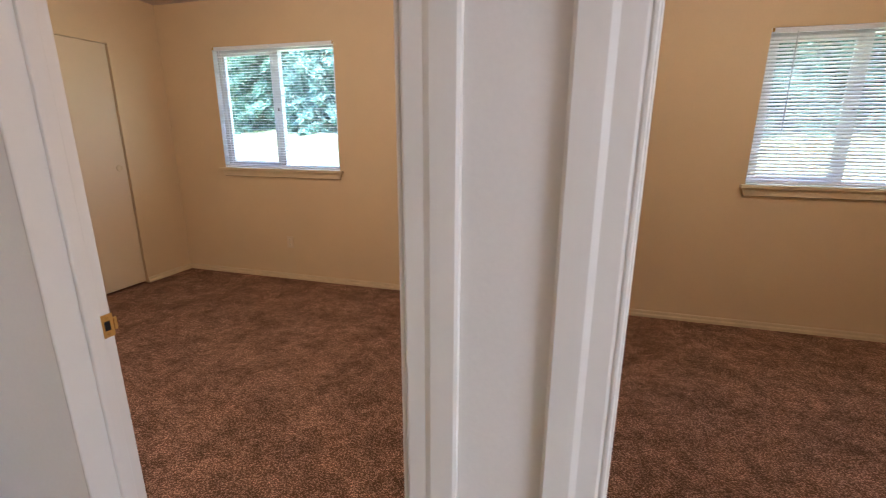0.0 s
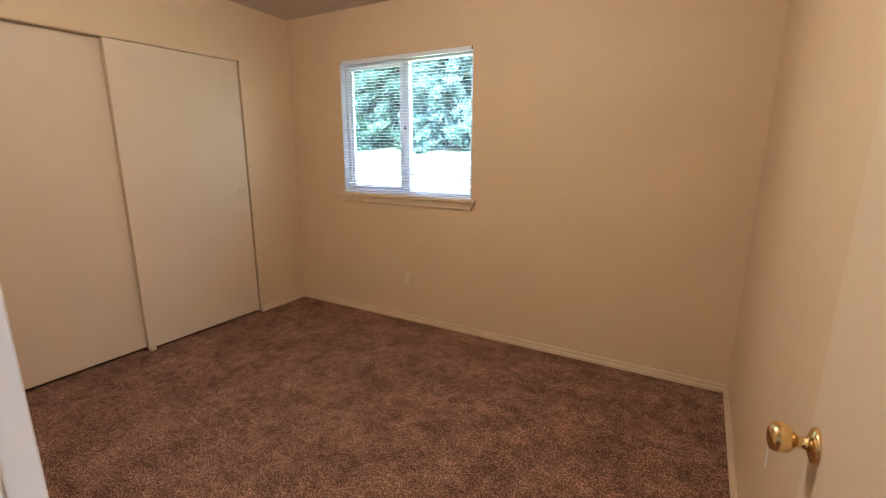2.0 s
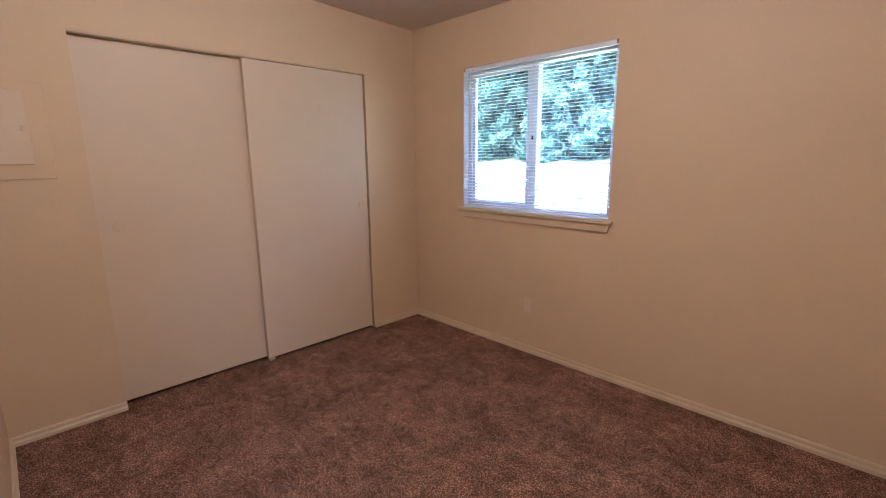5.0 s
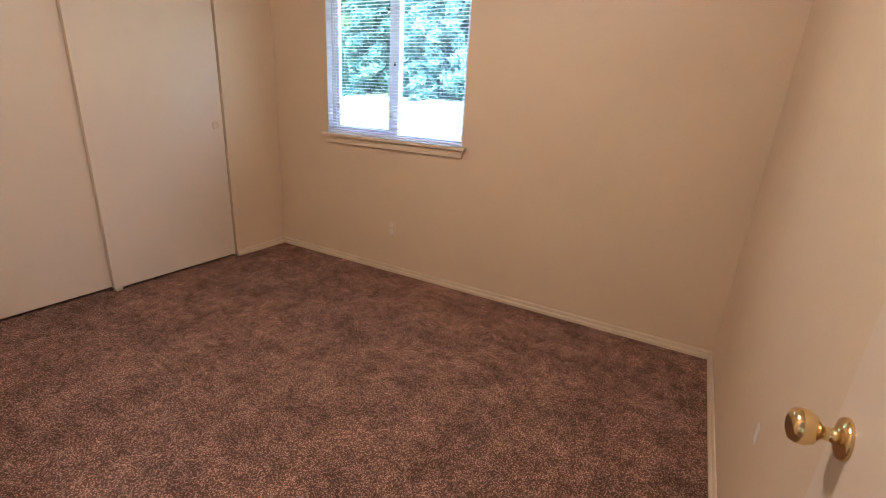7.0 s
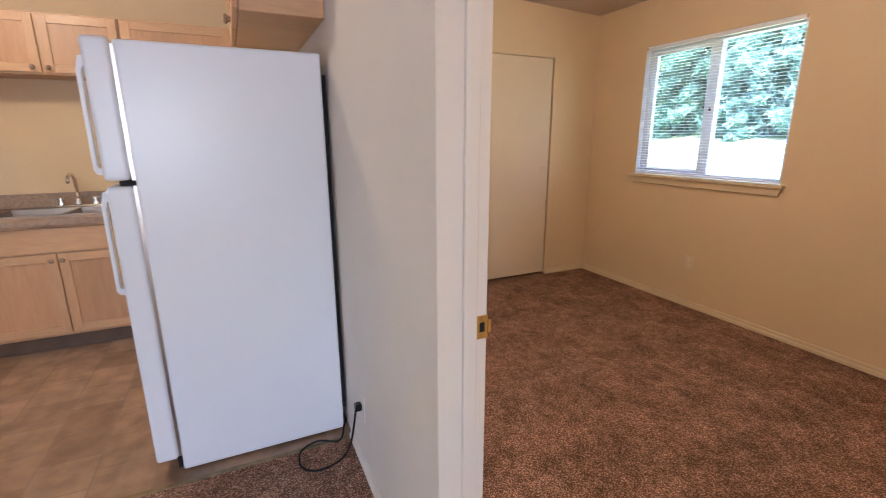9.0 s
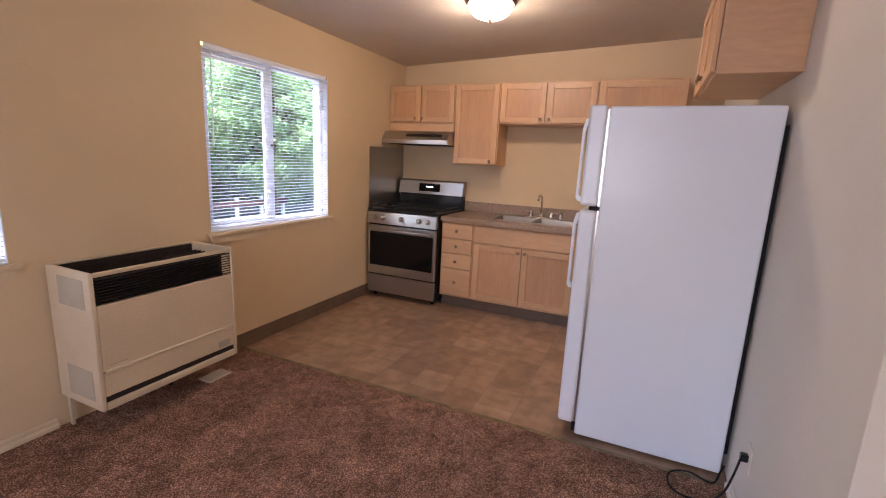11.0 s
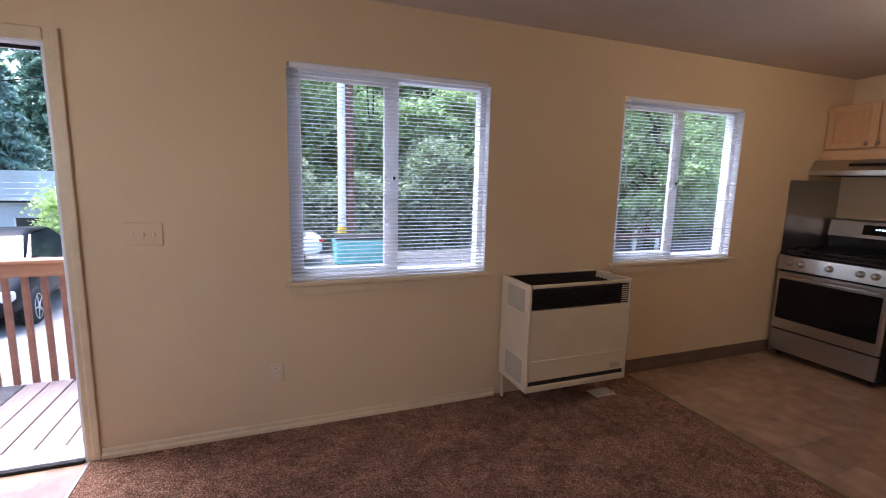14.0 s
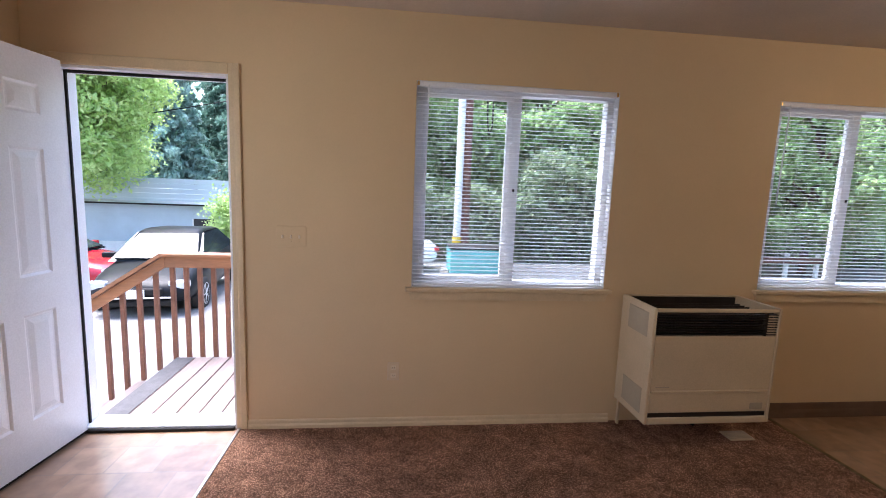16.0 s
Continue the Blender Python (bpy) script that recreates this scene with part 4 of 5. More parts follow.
def over_fridge():
    x0, x1, yf, z0, z1 = -2.66, -1.885, 0.505, 1.80, 2.235
    c = thing("wall_cabinet", "maple wall cabinet mounted over the refrigerator", "cabinet", (0, 0, 0), group="maple wall cabinets")
    part("carcass", B(x0, x1, yf + 0.002, YL - 0.002, z0, z1, 0.001), M_MAPLEH, c)
    m = (x0 + x1) / 2
    for a, b, kx in ((x0 + 0.006, m - 0.004, m - 0.03), (m + 0.004, x1 - 0.006, m + 0.03)):
        d = part("door", B(a + 0.045, b - 0.045, yf - 0.010, yf, z0 + 0.045, z1 - 0.045), M_MAPLEP, c)
        part("stile", B(a, a + 0.052, yf - 0.019, yf, z0 + 0.01, z1 - 0.01, 0.002), M_MAPLE, d)
        part("stile", B(b - 0.052, b, yf - 0.019, yf, z0 + 0.01, z1 - 0.01, 0.002), M_MAPLE, d)
        part("rail", B(a + 0.052, b - 0.052, yf - 0.019, yf, z0 + 0.01, z0 + 0.062, 0.002), M_MAPLE, d)
        part("rail", B(a + 0.052, b - 0.052, yf - 0.019, yf, z1 - 0.062, z1 - 0.01, 0.002), M_MAPLE, d)
        part("knob", lathe(bmesh.new(), [(0.006, 0), (0.005, 0.008), (0.0135, 0.016), (0.015, 0.021), (0.012, 0.026), (0.003, 0.028)], (kx, yf - 0.019, z0 + 0.05), (0, -1, 0), 16), M_NICKEL, d, "small round bronze-toned knob")


over_fridge()

XB, ZC = -3.49, 0.878


def base_unit(y0, y1, label):
    c = thing("base_cabinet", label, "cabinet", (0, 0, 0), group="maple base cabinets")
    part("carcass", B(XK + 0.03, XB, y0, y1, 0.105, ZC - 0.038, 0.001), M_MAPLE, c)
    part("toe_kick", B(XK + 0.03, XB - 0.06, y0, y1, -0.006, 0.105), M_COVE, c, "dark brown toe kick")
    return c


c = base_unit(-1.425, -1.10, "maple base cabinet with four drawers")
for za, zb in ((0.68, 0.82), (0.535, 0.672), (0.39, 0.527), (0.125, 0.382)):
    d = part("drawer_front", B(XB + 0.001, XB + 0.019, -1.417, -1.108, za, zb, 0.003), M_MAPLEH, c)
    cab_knob(d, XB + 0.019, -1.262, (za + zb) / 2)
c = base_unit(-1.098, -0.165, "maple sink base cabinet with two doors")
part("false_front", B(XB + 0.001, XB + 0.019, -1.085, -0.18, 0.665, 0.82, 0.003), M_MAPLEH, c)
shaker(c, XB + 0.001, -1.085, -0.636, 0.125, 0.655, (-0.66, 0.615))
shaker(c, XB + 0.001, -0.628, -0.18, 0.125, 0.655, (-0.604, 0.615))
c = base_unit(-0.163, 0.40, "maple corner base cabinet beside the fridge")
d = part("drawer_front", B(XB + 0.001, XB + 0.019, -0.153, 0.39, 0.68, 0.82, 0.003), M_MAPLEH, c)
cab_knob(d, XB + 0.019, -0.02, 0.75)
d = part("drawer_front", B(XB + 0.001, XB + 0.019, -0.153, 0.39, 0.40, 0.672, 0.003), M_MAPLEH, c)
cab_knob(d, XB + 0.019, -0.02, 0.62)
part("drawer_front", B(XB + 0.001, XB + 0.019, -0.153, 0.39, 0.125, 0.392, 0.003), M_MAPLEH, c)


def countertop():
    c = thing("countertop", "brown speckled laminate worktop with backsplash", "countertop")
    y0, y1 = -1.43, 0.80
    sx0, sx1, sy0, sy1 = -4.02, -3.60, -1.0, -0.2
    bm = bmesh.new()
    for a in ((XK + 0.002, sx0, y0, y1), (sx1, XB + 0.035, y0, y1), (sx0, sx1, y0, sy0), (sx0, sx1, sy1, y1)):
        box(bm, a[0], a[1], a[2], a[3], ZC - 0.038, ZC)
    part("top", bm, M_COUNTER, c)
    part("front_edge", B(XB + 0.034, XB + 0.04, y0, y1, ZC - 0.04, ZC - 0.001, 0.002), M_COUNTER, c)
    part("backsplash", B(XK + 0.002, XK + 0.022, y0, y1, ZC, ZC + 0.10, 0.003), M_COUNTER, c)
    s = thing("kitchen_sink", "stainless double-bowl drop-in sink", "sink")
    rim = bmesh.new()
    ym = (sy0 + sy1) / 2
    bowls = [(sy0 + 0.03, ym - 0.015), (ym + 0.015, sy1 - 0.03)]
    bx0, bx1 = sx0 + 0.075, sx1 - 0.018
    for a in ((sx0 - 0.012, bx0, sy0 - 0.012, sy1 + 0.012), (bx1, sx1 + 0.012, sy0 - 0.012, sy1 + 0.012), (bx0, bx1, sy0 - 0.012, bowls[0][0]), (bx0, bx1, bowls[0][1], bowls[1][0]), (bx0, bx1, bowls[1][1], sy1 + 0.012)):
        box(rim, a[0], a[1], a[2], a[3], ZC, ZC + 0.006)
    part("rim", rim, M_SINK, s)
    for a, b in bowls:
        bm = bmesh.new()
        z = ZC - 0.17
        ins = 0.03
        P = [(bx0, a, ZC + 0.003), (bx1, a, ZC + 0.003), (bx1, b, ZC + 0.003), (bx0, b, ZC + 0.003)]
        Q = [(bx0 + ins, a + ins, z), (bx1 - ins, a + ins, z), (bx1 - ins, b - ins, z), (bx0 + ins, b - ins, z)]
        for k in range(4):
            bm.faces.new([bm.verts.new(p) for p in (P[k], P[(k + 1) % 4], Q[(k + 1) % 4], Q[k])])
        bm.faces.new([bm.verts.new(p) for p in Q])
        bmesh.ops.remove_doubles(bm, verts=bm.verts, dist=1e-5)
        ob = part("bowl", bm, M_SINK, s)
        md = ob.modifiers.new("thick", "SOLIDIFY")
        md.thickness = 0.002
        part("drain", lathe(bmesh.new(), [(0.045, 0), (0.045, 0.003), (0.03, 0.004), (0.02, 0.001)], ((bx0 + bx1) / 2, (a + b) / 2, z + 0.002), (0, 0, 1), 18), M_CHROME, ob)
    f = thing("faucet", "chrome two-handle kitchen faucet with side sprayer", "faucet", ((sx0 + 0.03), ym, ZC + 0.006))
    part("base_plate", B(-0.028, 0.028, -0.14, 0.14, 0, 0.014, 0.006, 2), M_CHROME, f)
    part("spout", tube(bmesh.new(), [(0, 0, 0.01), (0, 0, 0.15), (0.012, 0, 0.20), (0.05, 0, 0.232), (0.10, 0, 0.235), (0.15, 0, 0.215), (0.165, 0, 0.18)], 0.011, 12), M_CHROME, f)
    part("spout_collar", lathe(bmesh.new(), [(0.022, 0), (0.022, 0.01), (0.016, 0.03), (0.013, 0.05)], (0, 0, 0.012), (0, 0, 1), 16), M_CHROME, f)
    for yy in (-0.1, 0.1):
        h = part("handle", lathe(bmesh.new(), [(0.022, 0), (0.022, 0.01), (0.017, 0.03), (0.02, 0.045), (0.016, 0.055), (0.004, 0.058)], (0, yy, 0.012), (0, 0, 1), 16), M_CHROME, f)
        part("lever", B(-0.007, 0.007, yy - 0.004, yy + (0.06 if yy > 0 else -0.06), 0.056, 0.068, 0.004), M_CHROME, h)
    part("sprayer", lathe(bmesh.new(), [(0.02, 0), (0.02, 0.008), (0.013, 0.02), (0.014, 0.07), (0.018, 0.085), (0.012, 0.1), (0.003, 0.102)], (0, 0.19, 0.0), (0, 0, 1), 14), M_CHROME, f)


countertop()


# ---------------------------------------------------------------- range, hood, splash panel
def kitchen_range():
    y0, y1, xf, xb = -2.200, -1.440, -3.42, -4.09
    top = thing("gas_range", "stainless freestanding gas range with black cooktop", "range")
    part("body", B(xb, xf, y0, y1, 0.03, 0.885, 0.004), M_BLACK, top)
    part("drawer", B(xf, xf + 0.03, y0 + 0.004, y1 - 0.004, 0.045, 0.225, 0.005, 2), M_STEEL, top, "stainless storage drawer")
    d = part("oven_door", B(xf, xf + 0.035, y0 + 0.004, y1 - 0.004, 0.24, 0.735, 0.005, 2), M_STEEL, top, "stainless oven door")
    part("window", B(xf + 0.035, xf + 0.038, y0 + 0.03, y1 - 0.03, 0.33, 0.672, 0.004), M_BLKGLASS, d, "black glass oven window")
    bm = bmesh.new()
    cyl(bm, (xf + 0.075, y0 + 0.035, 0.70), (xf + 0.075, y1 - 0.035, 0.70), 0.012)
    for yy in (y0 + 0.06, y1 - 0.06):
        cyl(bm, (xf + 0.03, yy, 0.70), (xf + 0.075, yy, 0.70), 0.009)
    part("handle", bm, M_STEEL, d, "stainless bar handle")
    bm = bmesh.new()
    extrude(bm, [(xf - 0.02, y0, 0.755), (xf + 0.045, y0, 0.755), (xf + 0.03, y0, 0.87), (xf - 0.02, y0, 0.885)], (0, y1 - y0, 0))
    part("control_panel", bm, M_STEEL, top, "stainless knob panel")
    for yy in (y0 + 0.09, y0 + 0.18, (y0 + y1) / 2, y1 - 0.18, y1 - 0.09):
        part("control_knob", lathe(bmesh.new(), [(0.027, 0), (0.027, 0.006), (0.02, 0.008), (0.019, 0.03), (0.016, 0.034), (0.003, 0.034)], (xf + 0.0375, yy, 0.815), (0.99, 0, 0.12), 20), M_STEEL, top, "round stainless knob")
    part("cooktop", B(xb, xf + 0.035, y0, y1, 0.885, 0.902, 0.004), M_BLACK, top, "black enamel cooktop")
    for ya, yb_ in ((y0 + 0.02, y0 + 0.255), (y0 + 0.265, y1 - 0.265), (y1 - 0.255, y1 - 0.02)):
        bm = bmesh.new()
        for yy in (ya, yb_ - 0.012):
            box(bm, xb + 0.11, xf + 0.01, yy, yy + 0.012, 0.918, 0.932)
        for xx in (xb + 0.11, (xb + xf) / 2 + 0.05, xf):
            box(bm, xx, xx + 0.012, ya, yb_, 0.918, 0.934)
        for xx in (xb + 0.115, xf):
            for yy in (ya, yb_ - 0.012):
                box(bm, xx, xx + 0.012, yy, yy + 0.012, 0.902, 0.92)
        box(bm, xb + 0.11, xf + 0.01, (ya + yb_) / 2 - 0.006, (ya + yb_) / 2 + 0.006, 0.92, 0.934)
        part("grate", bm, M_BLACK, top, "black cast iron grate")
    for yy in (y0 + 0.14, y1 - 0.14):
        for xx in (xf - 0.13, xb + 0.24):
            part("burner", lathe(bmesh.new(), [(0.05, 0), (0.05, 0.008), (0.035, 0.012), (0.035, 0.018), (0.01, 0.02)], (xx, yy, 0.902), (0, 0, 1), 18), M_BLACK, top)
    part("backguard_base", B(xb, xb + 0.07, y0, y1, 0.902, 1.03, 0.004), M_BLACK, top, "black lower backguard")
    bm = bmesh.new()
    extrude(bm, [(xb, y0, 1.03), (xb + 0.095, y0, 1.03), (xb + 0.07, y0, 1.165), (xb + 0.05, y0, 1.18), (xb, y0, 1.18)], (0, y1 - y0, 0))
    part("backguard", bm, M_STEEL, top, "stainless backguard")
    ym = (y0 + y1) / 2
    panel = part("display", B(-0.002, 0.003, -0.125, 0.125, -0.042, 0.042, 0.002), M_BLKGLASS, top, "black clock display")
    panel.location, panel.rotation_euler = (xb + 0.0835, ym - 0.01, 1.10), (0, radians(-10.5), 0)
    for i, (yy, w) in enumerate(((-0.032, 0.008), (-0.012, 0.014), (0.010, 0.014), (0.032, 0.014))):
        part("digit_bar", B(0.003, 0.0036, yy - w / 2, yy + w / 2, 0.0, 0.014), M_LCD, panel, "pale lit clock digit")
    for yy in (y0 + 0.05, y1 - 0.05):
        for xx in (xf - 0.05, xb + 0.06):
            part("foot", cyl(bmesh.new(), (xx, yy, -0.006), (xx, yy, 0.032), 0.018), M_BLACK, top)


kitchen_range()


def range_hood():
    y0, y1 = -2.226, -1.492
    top = thing("range_hood", "stainless under-cabinet range hood", "range hood")
    bm = bmesh.new()
    xf = -3.66
    extrude(bm, [(XK + 0.004, y0, 1.545), (xf, y0, 1.545), (xf, y0, 1.585), (xf - 0.06, y0, 1.67), (XK + 0.004, y0, 1.67)], (0, y1 - y0, 0))
    part("canopy", bm, M_STEEL, top)
    strip = part("control_strip", B(-0.001, 0.003, -0.20, 0.20, -0.014, 0.014, 0.001), M_BLACK, top, "black control strip")
    strip.location, strip.rotation_euler = (xf - 0.028, (y0 + y1) / 2 + 0.10, 1.627), (0, radians(-35), 0)
    part("filter", B(XK + 0.06, xf - 0.05, y0 + 0.05, y1 - 0.05, 1.54, 1.545), M_DARKGAP, top, "dark grease filter")


range_hood()
tagged(part("splash_panel", B(XK + 0.002, -3.44, YF + 0.001, YF + 0.004, 0.86, 1.50), M_STEELX), "stainless splash panel on the wall beside the range", "splash panel")


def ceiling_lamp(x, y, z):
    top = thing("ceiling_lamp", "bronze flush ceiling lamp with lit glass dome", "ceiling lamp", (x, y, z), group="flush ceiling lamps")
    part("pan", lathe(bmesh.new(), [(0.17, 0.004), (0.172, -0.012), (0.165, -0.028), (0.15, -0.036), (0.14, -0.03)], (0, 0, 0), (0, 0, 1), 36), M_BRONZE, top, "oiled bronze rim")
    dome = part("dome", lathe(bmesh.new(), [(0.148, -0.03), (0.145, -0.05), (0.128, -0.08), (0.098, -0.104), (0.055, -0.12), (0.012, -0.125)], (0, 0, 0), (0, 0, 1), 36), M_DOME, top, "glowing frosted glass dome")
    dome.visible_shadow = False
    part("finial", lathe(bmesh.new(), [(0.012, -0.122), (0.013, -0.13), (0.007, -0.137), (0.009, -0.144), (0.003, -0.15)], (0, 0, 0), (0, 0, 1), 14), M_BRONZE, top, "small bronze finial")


ceiling_lamp(-2.62, -0.76, ceil_l(-0.76))
# Next two fixtures are unseen, added to carry the bedroom bulbs.
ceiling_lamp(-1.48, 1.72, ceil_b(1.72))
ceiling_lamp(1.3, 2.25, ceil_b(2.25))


# ---------------------------------------------------------------- east window of the living room (unseen, inferred from the fridge highlight)
def east_window():
    y0, y1, z0, z1 = WIN_E
    t = thing("window_5", "unseen white vinyl window in the end wall of the living room", "window", (XR, (y0 + y1) / 2, z0), kind="structure")
    h = (y1 - y0) / 2
    H = z1 - z0
    f = 0.045
    part("frame_top", B(0.06, 0.13, -h, h, H - f, H, 0.003), M_VINYLF, t)
    part("frame_bottom", B(0.06, 0.13, -h, h, 0, f, 0.003), M_VINYLF, t)
    part("frame_side", B(0.06, 0.13, -h, -h + f, f, H - f, 0.003), M_VINYLF, t)
    part("frame_side", B(0.06, 0.13, h - f, h, f, H - f, 0.003), M_VINYLF, t)
    part("meeting_rail", B(0.075, 0.11, -0.028, 0.028, f, H - f, 0.003), M_VINYLF, t)
    part("sill", B(-0.03, 0.06, -h - 0.03, h + 0.03, -0.014, 0.01, 0.004), M_BASE, t, "cream painted stool")


east_window()
tagged(part("wall_patch", B(XP0 - 0.0006, XP0 + 0.001, 2.31, 2.345, 0.455, 0.515), M_TRIM), "small white filler patch on the partition", "wall patch")


# ---------------------------------------------------------------- outdoors: ground, deck, stairs
GZ = -0.82


def ground_height(x, y):
    if y > 4.2:
        t = min(1.0, (y - 4.2) / 14)
        return -0.45 + 2.1 * t
    if y > 3.0:
        return -0.45
    if y > -2.0:
        return GZ + (-0.45 - GZ) * (y + 2.0) / 5.0
    d = max(0.0, -y - 4)
    return GZ - 0.045 * min(d, 18)


def ground():
    xs = [-600, -200, -80, -40, -25, -15, -8, -4, 0, 4, 8, 15, 25, 40, 80, 200, 600]
    ys = [-600, -200, -80, -45, -30, -22, -16, -12, -8, -5, -2.5, 0, 3, 4.2, 6, 8, 10, 13, 18, 25, 40, 80, 200, 600]
    bm = bmesh.new()
    g = [[bm.verts.new((x, y, ground_height(x, y))) for y in ys] for x in xs]
    for i in range(len(xs) - 1):
        for j in range(len(ys) - 1):
            f = bm.faces.new((g[i][j], g[i + 1][j], g[i + 1][j + 1], g[i][j + 1]))
            f.material_index = 1 if ys[j] >= 3 else 0
            f.smooth = True
    ob = part("ground", bm, M_GRAVEL)
    ob.data.materials.append(M_LAWN)
    tagged(ob, "pale gravel yard in front, sloping lawn behind", "ground", kind="structure")


ground()
M_ASPHALT = material("worn_asphalt", (0.085, 0.083, 0.09), 0.85, mottle=0.12, scale=1.5, fine=0.2, fine_scale=60, bump=0.3, bump_scale=60, dist=0.01)


def road():
    bm = bmesh.new()
    top = [(x, y, ground_height(x, y) + 0.015) for x, y in ((-60, -16.2), (-3.2, -16.0), (-2.4, -12.4), (-3.4, -8.6), (-60, -8.4))]
    extrude(bm, top, (0, 0, -0.06))
    tagged(part("road", bm, M_ASPHALT), "grey worn asphalt road past the yard", "road", kind="structure")


road()


def deck():
    x0, x1, y0, y1, z = 0.9, 2.56, -3.66, YF - 0.15, -0.12
    top = thing("porch_deck", "weathered wooden porch deck with grey grip strip", "deck", (0, 0, 0))
    me = mesh_of("deck_board", B(-0.069, 0.069, y0, y1, -0.038, 0, 0.004), M_DECK)
    x = x1 - 0.155 - 0.075
    while x > x0:
        piece("deck_board", me, top, (x, 0, z + random.uniform(-0.0015, 0.0015)))
        x -= 0.147
    part("edge_board", B(x1 - 0.155, x1, y0, y1, z - 0.038, z, 0.004), M_DECK, top)
    part("grip_strip", B(x1 - 0.152, x1 - 0.004, y0 + 0.02, y1 - 0.02, z, z + 0.003), M_GRIT, top, "grey anti-slip strip")
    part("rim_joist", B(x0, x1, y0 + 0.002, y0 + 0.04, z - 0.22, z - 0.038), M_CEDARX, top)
    part("rim_joist", B(x1 - 0.04, x1 - 0.002, y0 + 0.04, y1, z - 0.22, z - 0.038), M_CEDARSHADE, top)
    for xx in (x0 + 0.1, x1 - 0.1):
        part("post", B(xx - 0.045, xx + 0.045, y0 + 0.05, y0 + 0.14, GZ - 0.02, z - 0.038), M_CEDARSHADE, top)
    st = thing("porch_steps", "weathered wooden steps going down from the porch", "steps")
    n = 4
    for i in range(1, n):
        zz = z - i * 0.175
        xa = x1 + (i - 1) * 0.28
        part("tread", B(xa + 0.002, xa + 0.285, y0 + 0.09, y1, zz - 0.038, zz, 0.004), M_DECK, st)
        part("riser", B(xa + 0.0, xa + 0.02, y0 + 0.1, y1 - 0.02, zz, zz + 0.135), M_CEDARSHADE, st)
    for yy in (y0 + 0.05, y1 - 0.05):
        bm = bmesh.new()
        extrude(bm, [(x1, yy, z - 0.25), (x1, yy, z - 0.05), (x1 + 0.84, yy, GZ + 0.13), (x1 + 0.84, yy, GZ), (x1 + 0.6, yy, GZ)], (0, 0.038, 0))
        part("stringer", bm, M_CEDARSHADE, st)
    r = thing("porch_railing", "red-stained cedar railing with square balusters", "railing")
    yr = -3.65
    part("top_rail", B(x0, 2.64, yr - 0.06, yr + 0.06, 0.785, 0.812, 0.005), M_CEDARX, r)
    part("rail_board", B(x0, 2.62, yr - 0.02, yr + 0.018, 0.685, 0.783, 0.004), M_CEDARX, r)
    slope = -0.665
    bm = bmesh.new()
    L = 1.05
    extrude(bm, [(2.63, yr - 0.06, 0.785), (2.64, yr - 0.06, 0.812), (2.64 + L, yr - 0.06, 0.812 + slope * L), (2.63 + L, yr - 0.06, 0.785 + slope * L)], (0, 0.12, 0))
    part("stair_top_rail", bm, M_CEDARX, r)
    bm = bmesh.new()
    extrude(bm, [(2.62, yr - 0.02, 0.685), (2.62, yr - 0.02, 0.784), (2.62 + L, yr - 0.02, 0.784 + slope * L), (2.62 + L, yr - 0.02, 0.685 + slope * L)], (0, 0.038, 0))
    part("stair_rail_board", bm, M_CEDARX, r)
    me = mesh_of("baluster", B(-0.018, 0.018, -0.018, 0.018, 0, 0.89, 0.003), M_CEDARSHADE)
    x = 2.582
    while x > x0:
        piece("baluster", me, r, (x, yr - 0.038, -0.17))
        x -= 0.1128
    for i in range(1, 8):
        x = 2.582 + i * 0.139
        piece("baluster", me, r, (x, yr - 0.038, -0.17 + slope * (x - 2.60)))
    part("post", B(2.62 + L - 0.05, 2.62 + L + 0.04, yr - 0.02, yr + 0.07, GZ - 0.02, 0.784 + slope * L + 0.02), M_CEDARSHADE, r)


deck()


# ---------------------------------------------------------------- foliage
def leaf_material(name, a, b):
    m = bpy.data.materials.new(name)
    m.use_nodes = True
    nt = m.node_tree
    bs = nt.nodes["Principled BSDF"]
    geo = nt.nodes.new("ShaderNodeNewGeometry")
    tc = nt.nodes.new("ShaderNodeTexCoord")
    nz = nt.nodes.new("ShaderNodeTexNoise")
    nz.inputs["Scale"].default_value = 0.9
    nt.links.new(tc.outputs["Object"], nz.inputs["Vector"])
    ad = nt.nodes.new("ShaderNodeMath")
    ad.operation = "MULTIPLY_ADD"
    ad.inputs[1].default_value = 0.6
    nt.links.new(geo.outputs["Random Per Island"], ad.inputs[0])
    sub = nt.nodes.new("ShaderNodeMapRange")
    for i, v in enumerate((0.3, 0.7, -0.1, 0.5)):
        sub.inputs[i + 1].default_value = v
    nt.links.new(nz.outputs["Fac"], sub.inputs[0])
    nt.links.new(sub.outputs[0], ad.inputs[2])
    mx = nt.nodes.new("ShaderNodeMix")
    mx.data_type = "RGBA"
    mx.inputs["A"].default_value, mx.inputs["B"].default_value = (*a, 1), (*b, 1)
    nt.links.new(ad.outputs[0], mx.inputs["Factor"])
    nt.links.new(mx.outputs["Result"], bs.inputs["Base Color"])
    bs.inputs["Roughness"].default_value = 0.55
    tr = nt.nodes.new("ShaderNodeBsdfTranslucent")
    nt.links.new(mx.outputs["Result"], tr.inputs[0])
    ms = nt.nodes.new("ShaderNodeMixShader")
    ms.inputs[0].default_value = 0.5
    nt.links.new(bs.outputs[0], ms.inputs[1])
    nt.links.new(tr.outputs[0], ms.inputs[2])
    nt.links.new(ms.outputs[0], nt.nodes["Material Output"].inputs[0])
    return m


M_LIME = leaf_material("lime_leaf", (0.40, 0.56, 0.18), (0.64, 0.77, 0.37))
M_MID = leaf_material("mid_leaf", (0.17, 0.30, 0.115), (0.44, 0.57, 0.29))
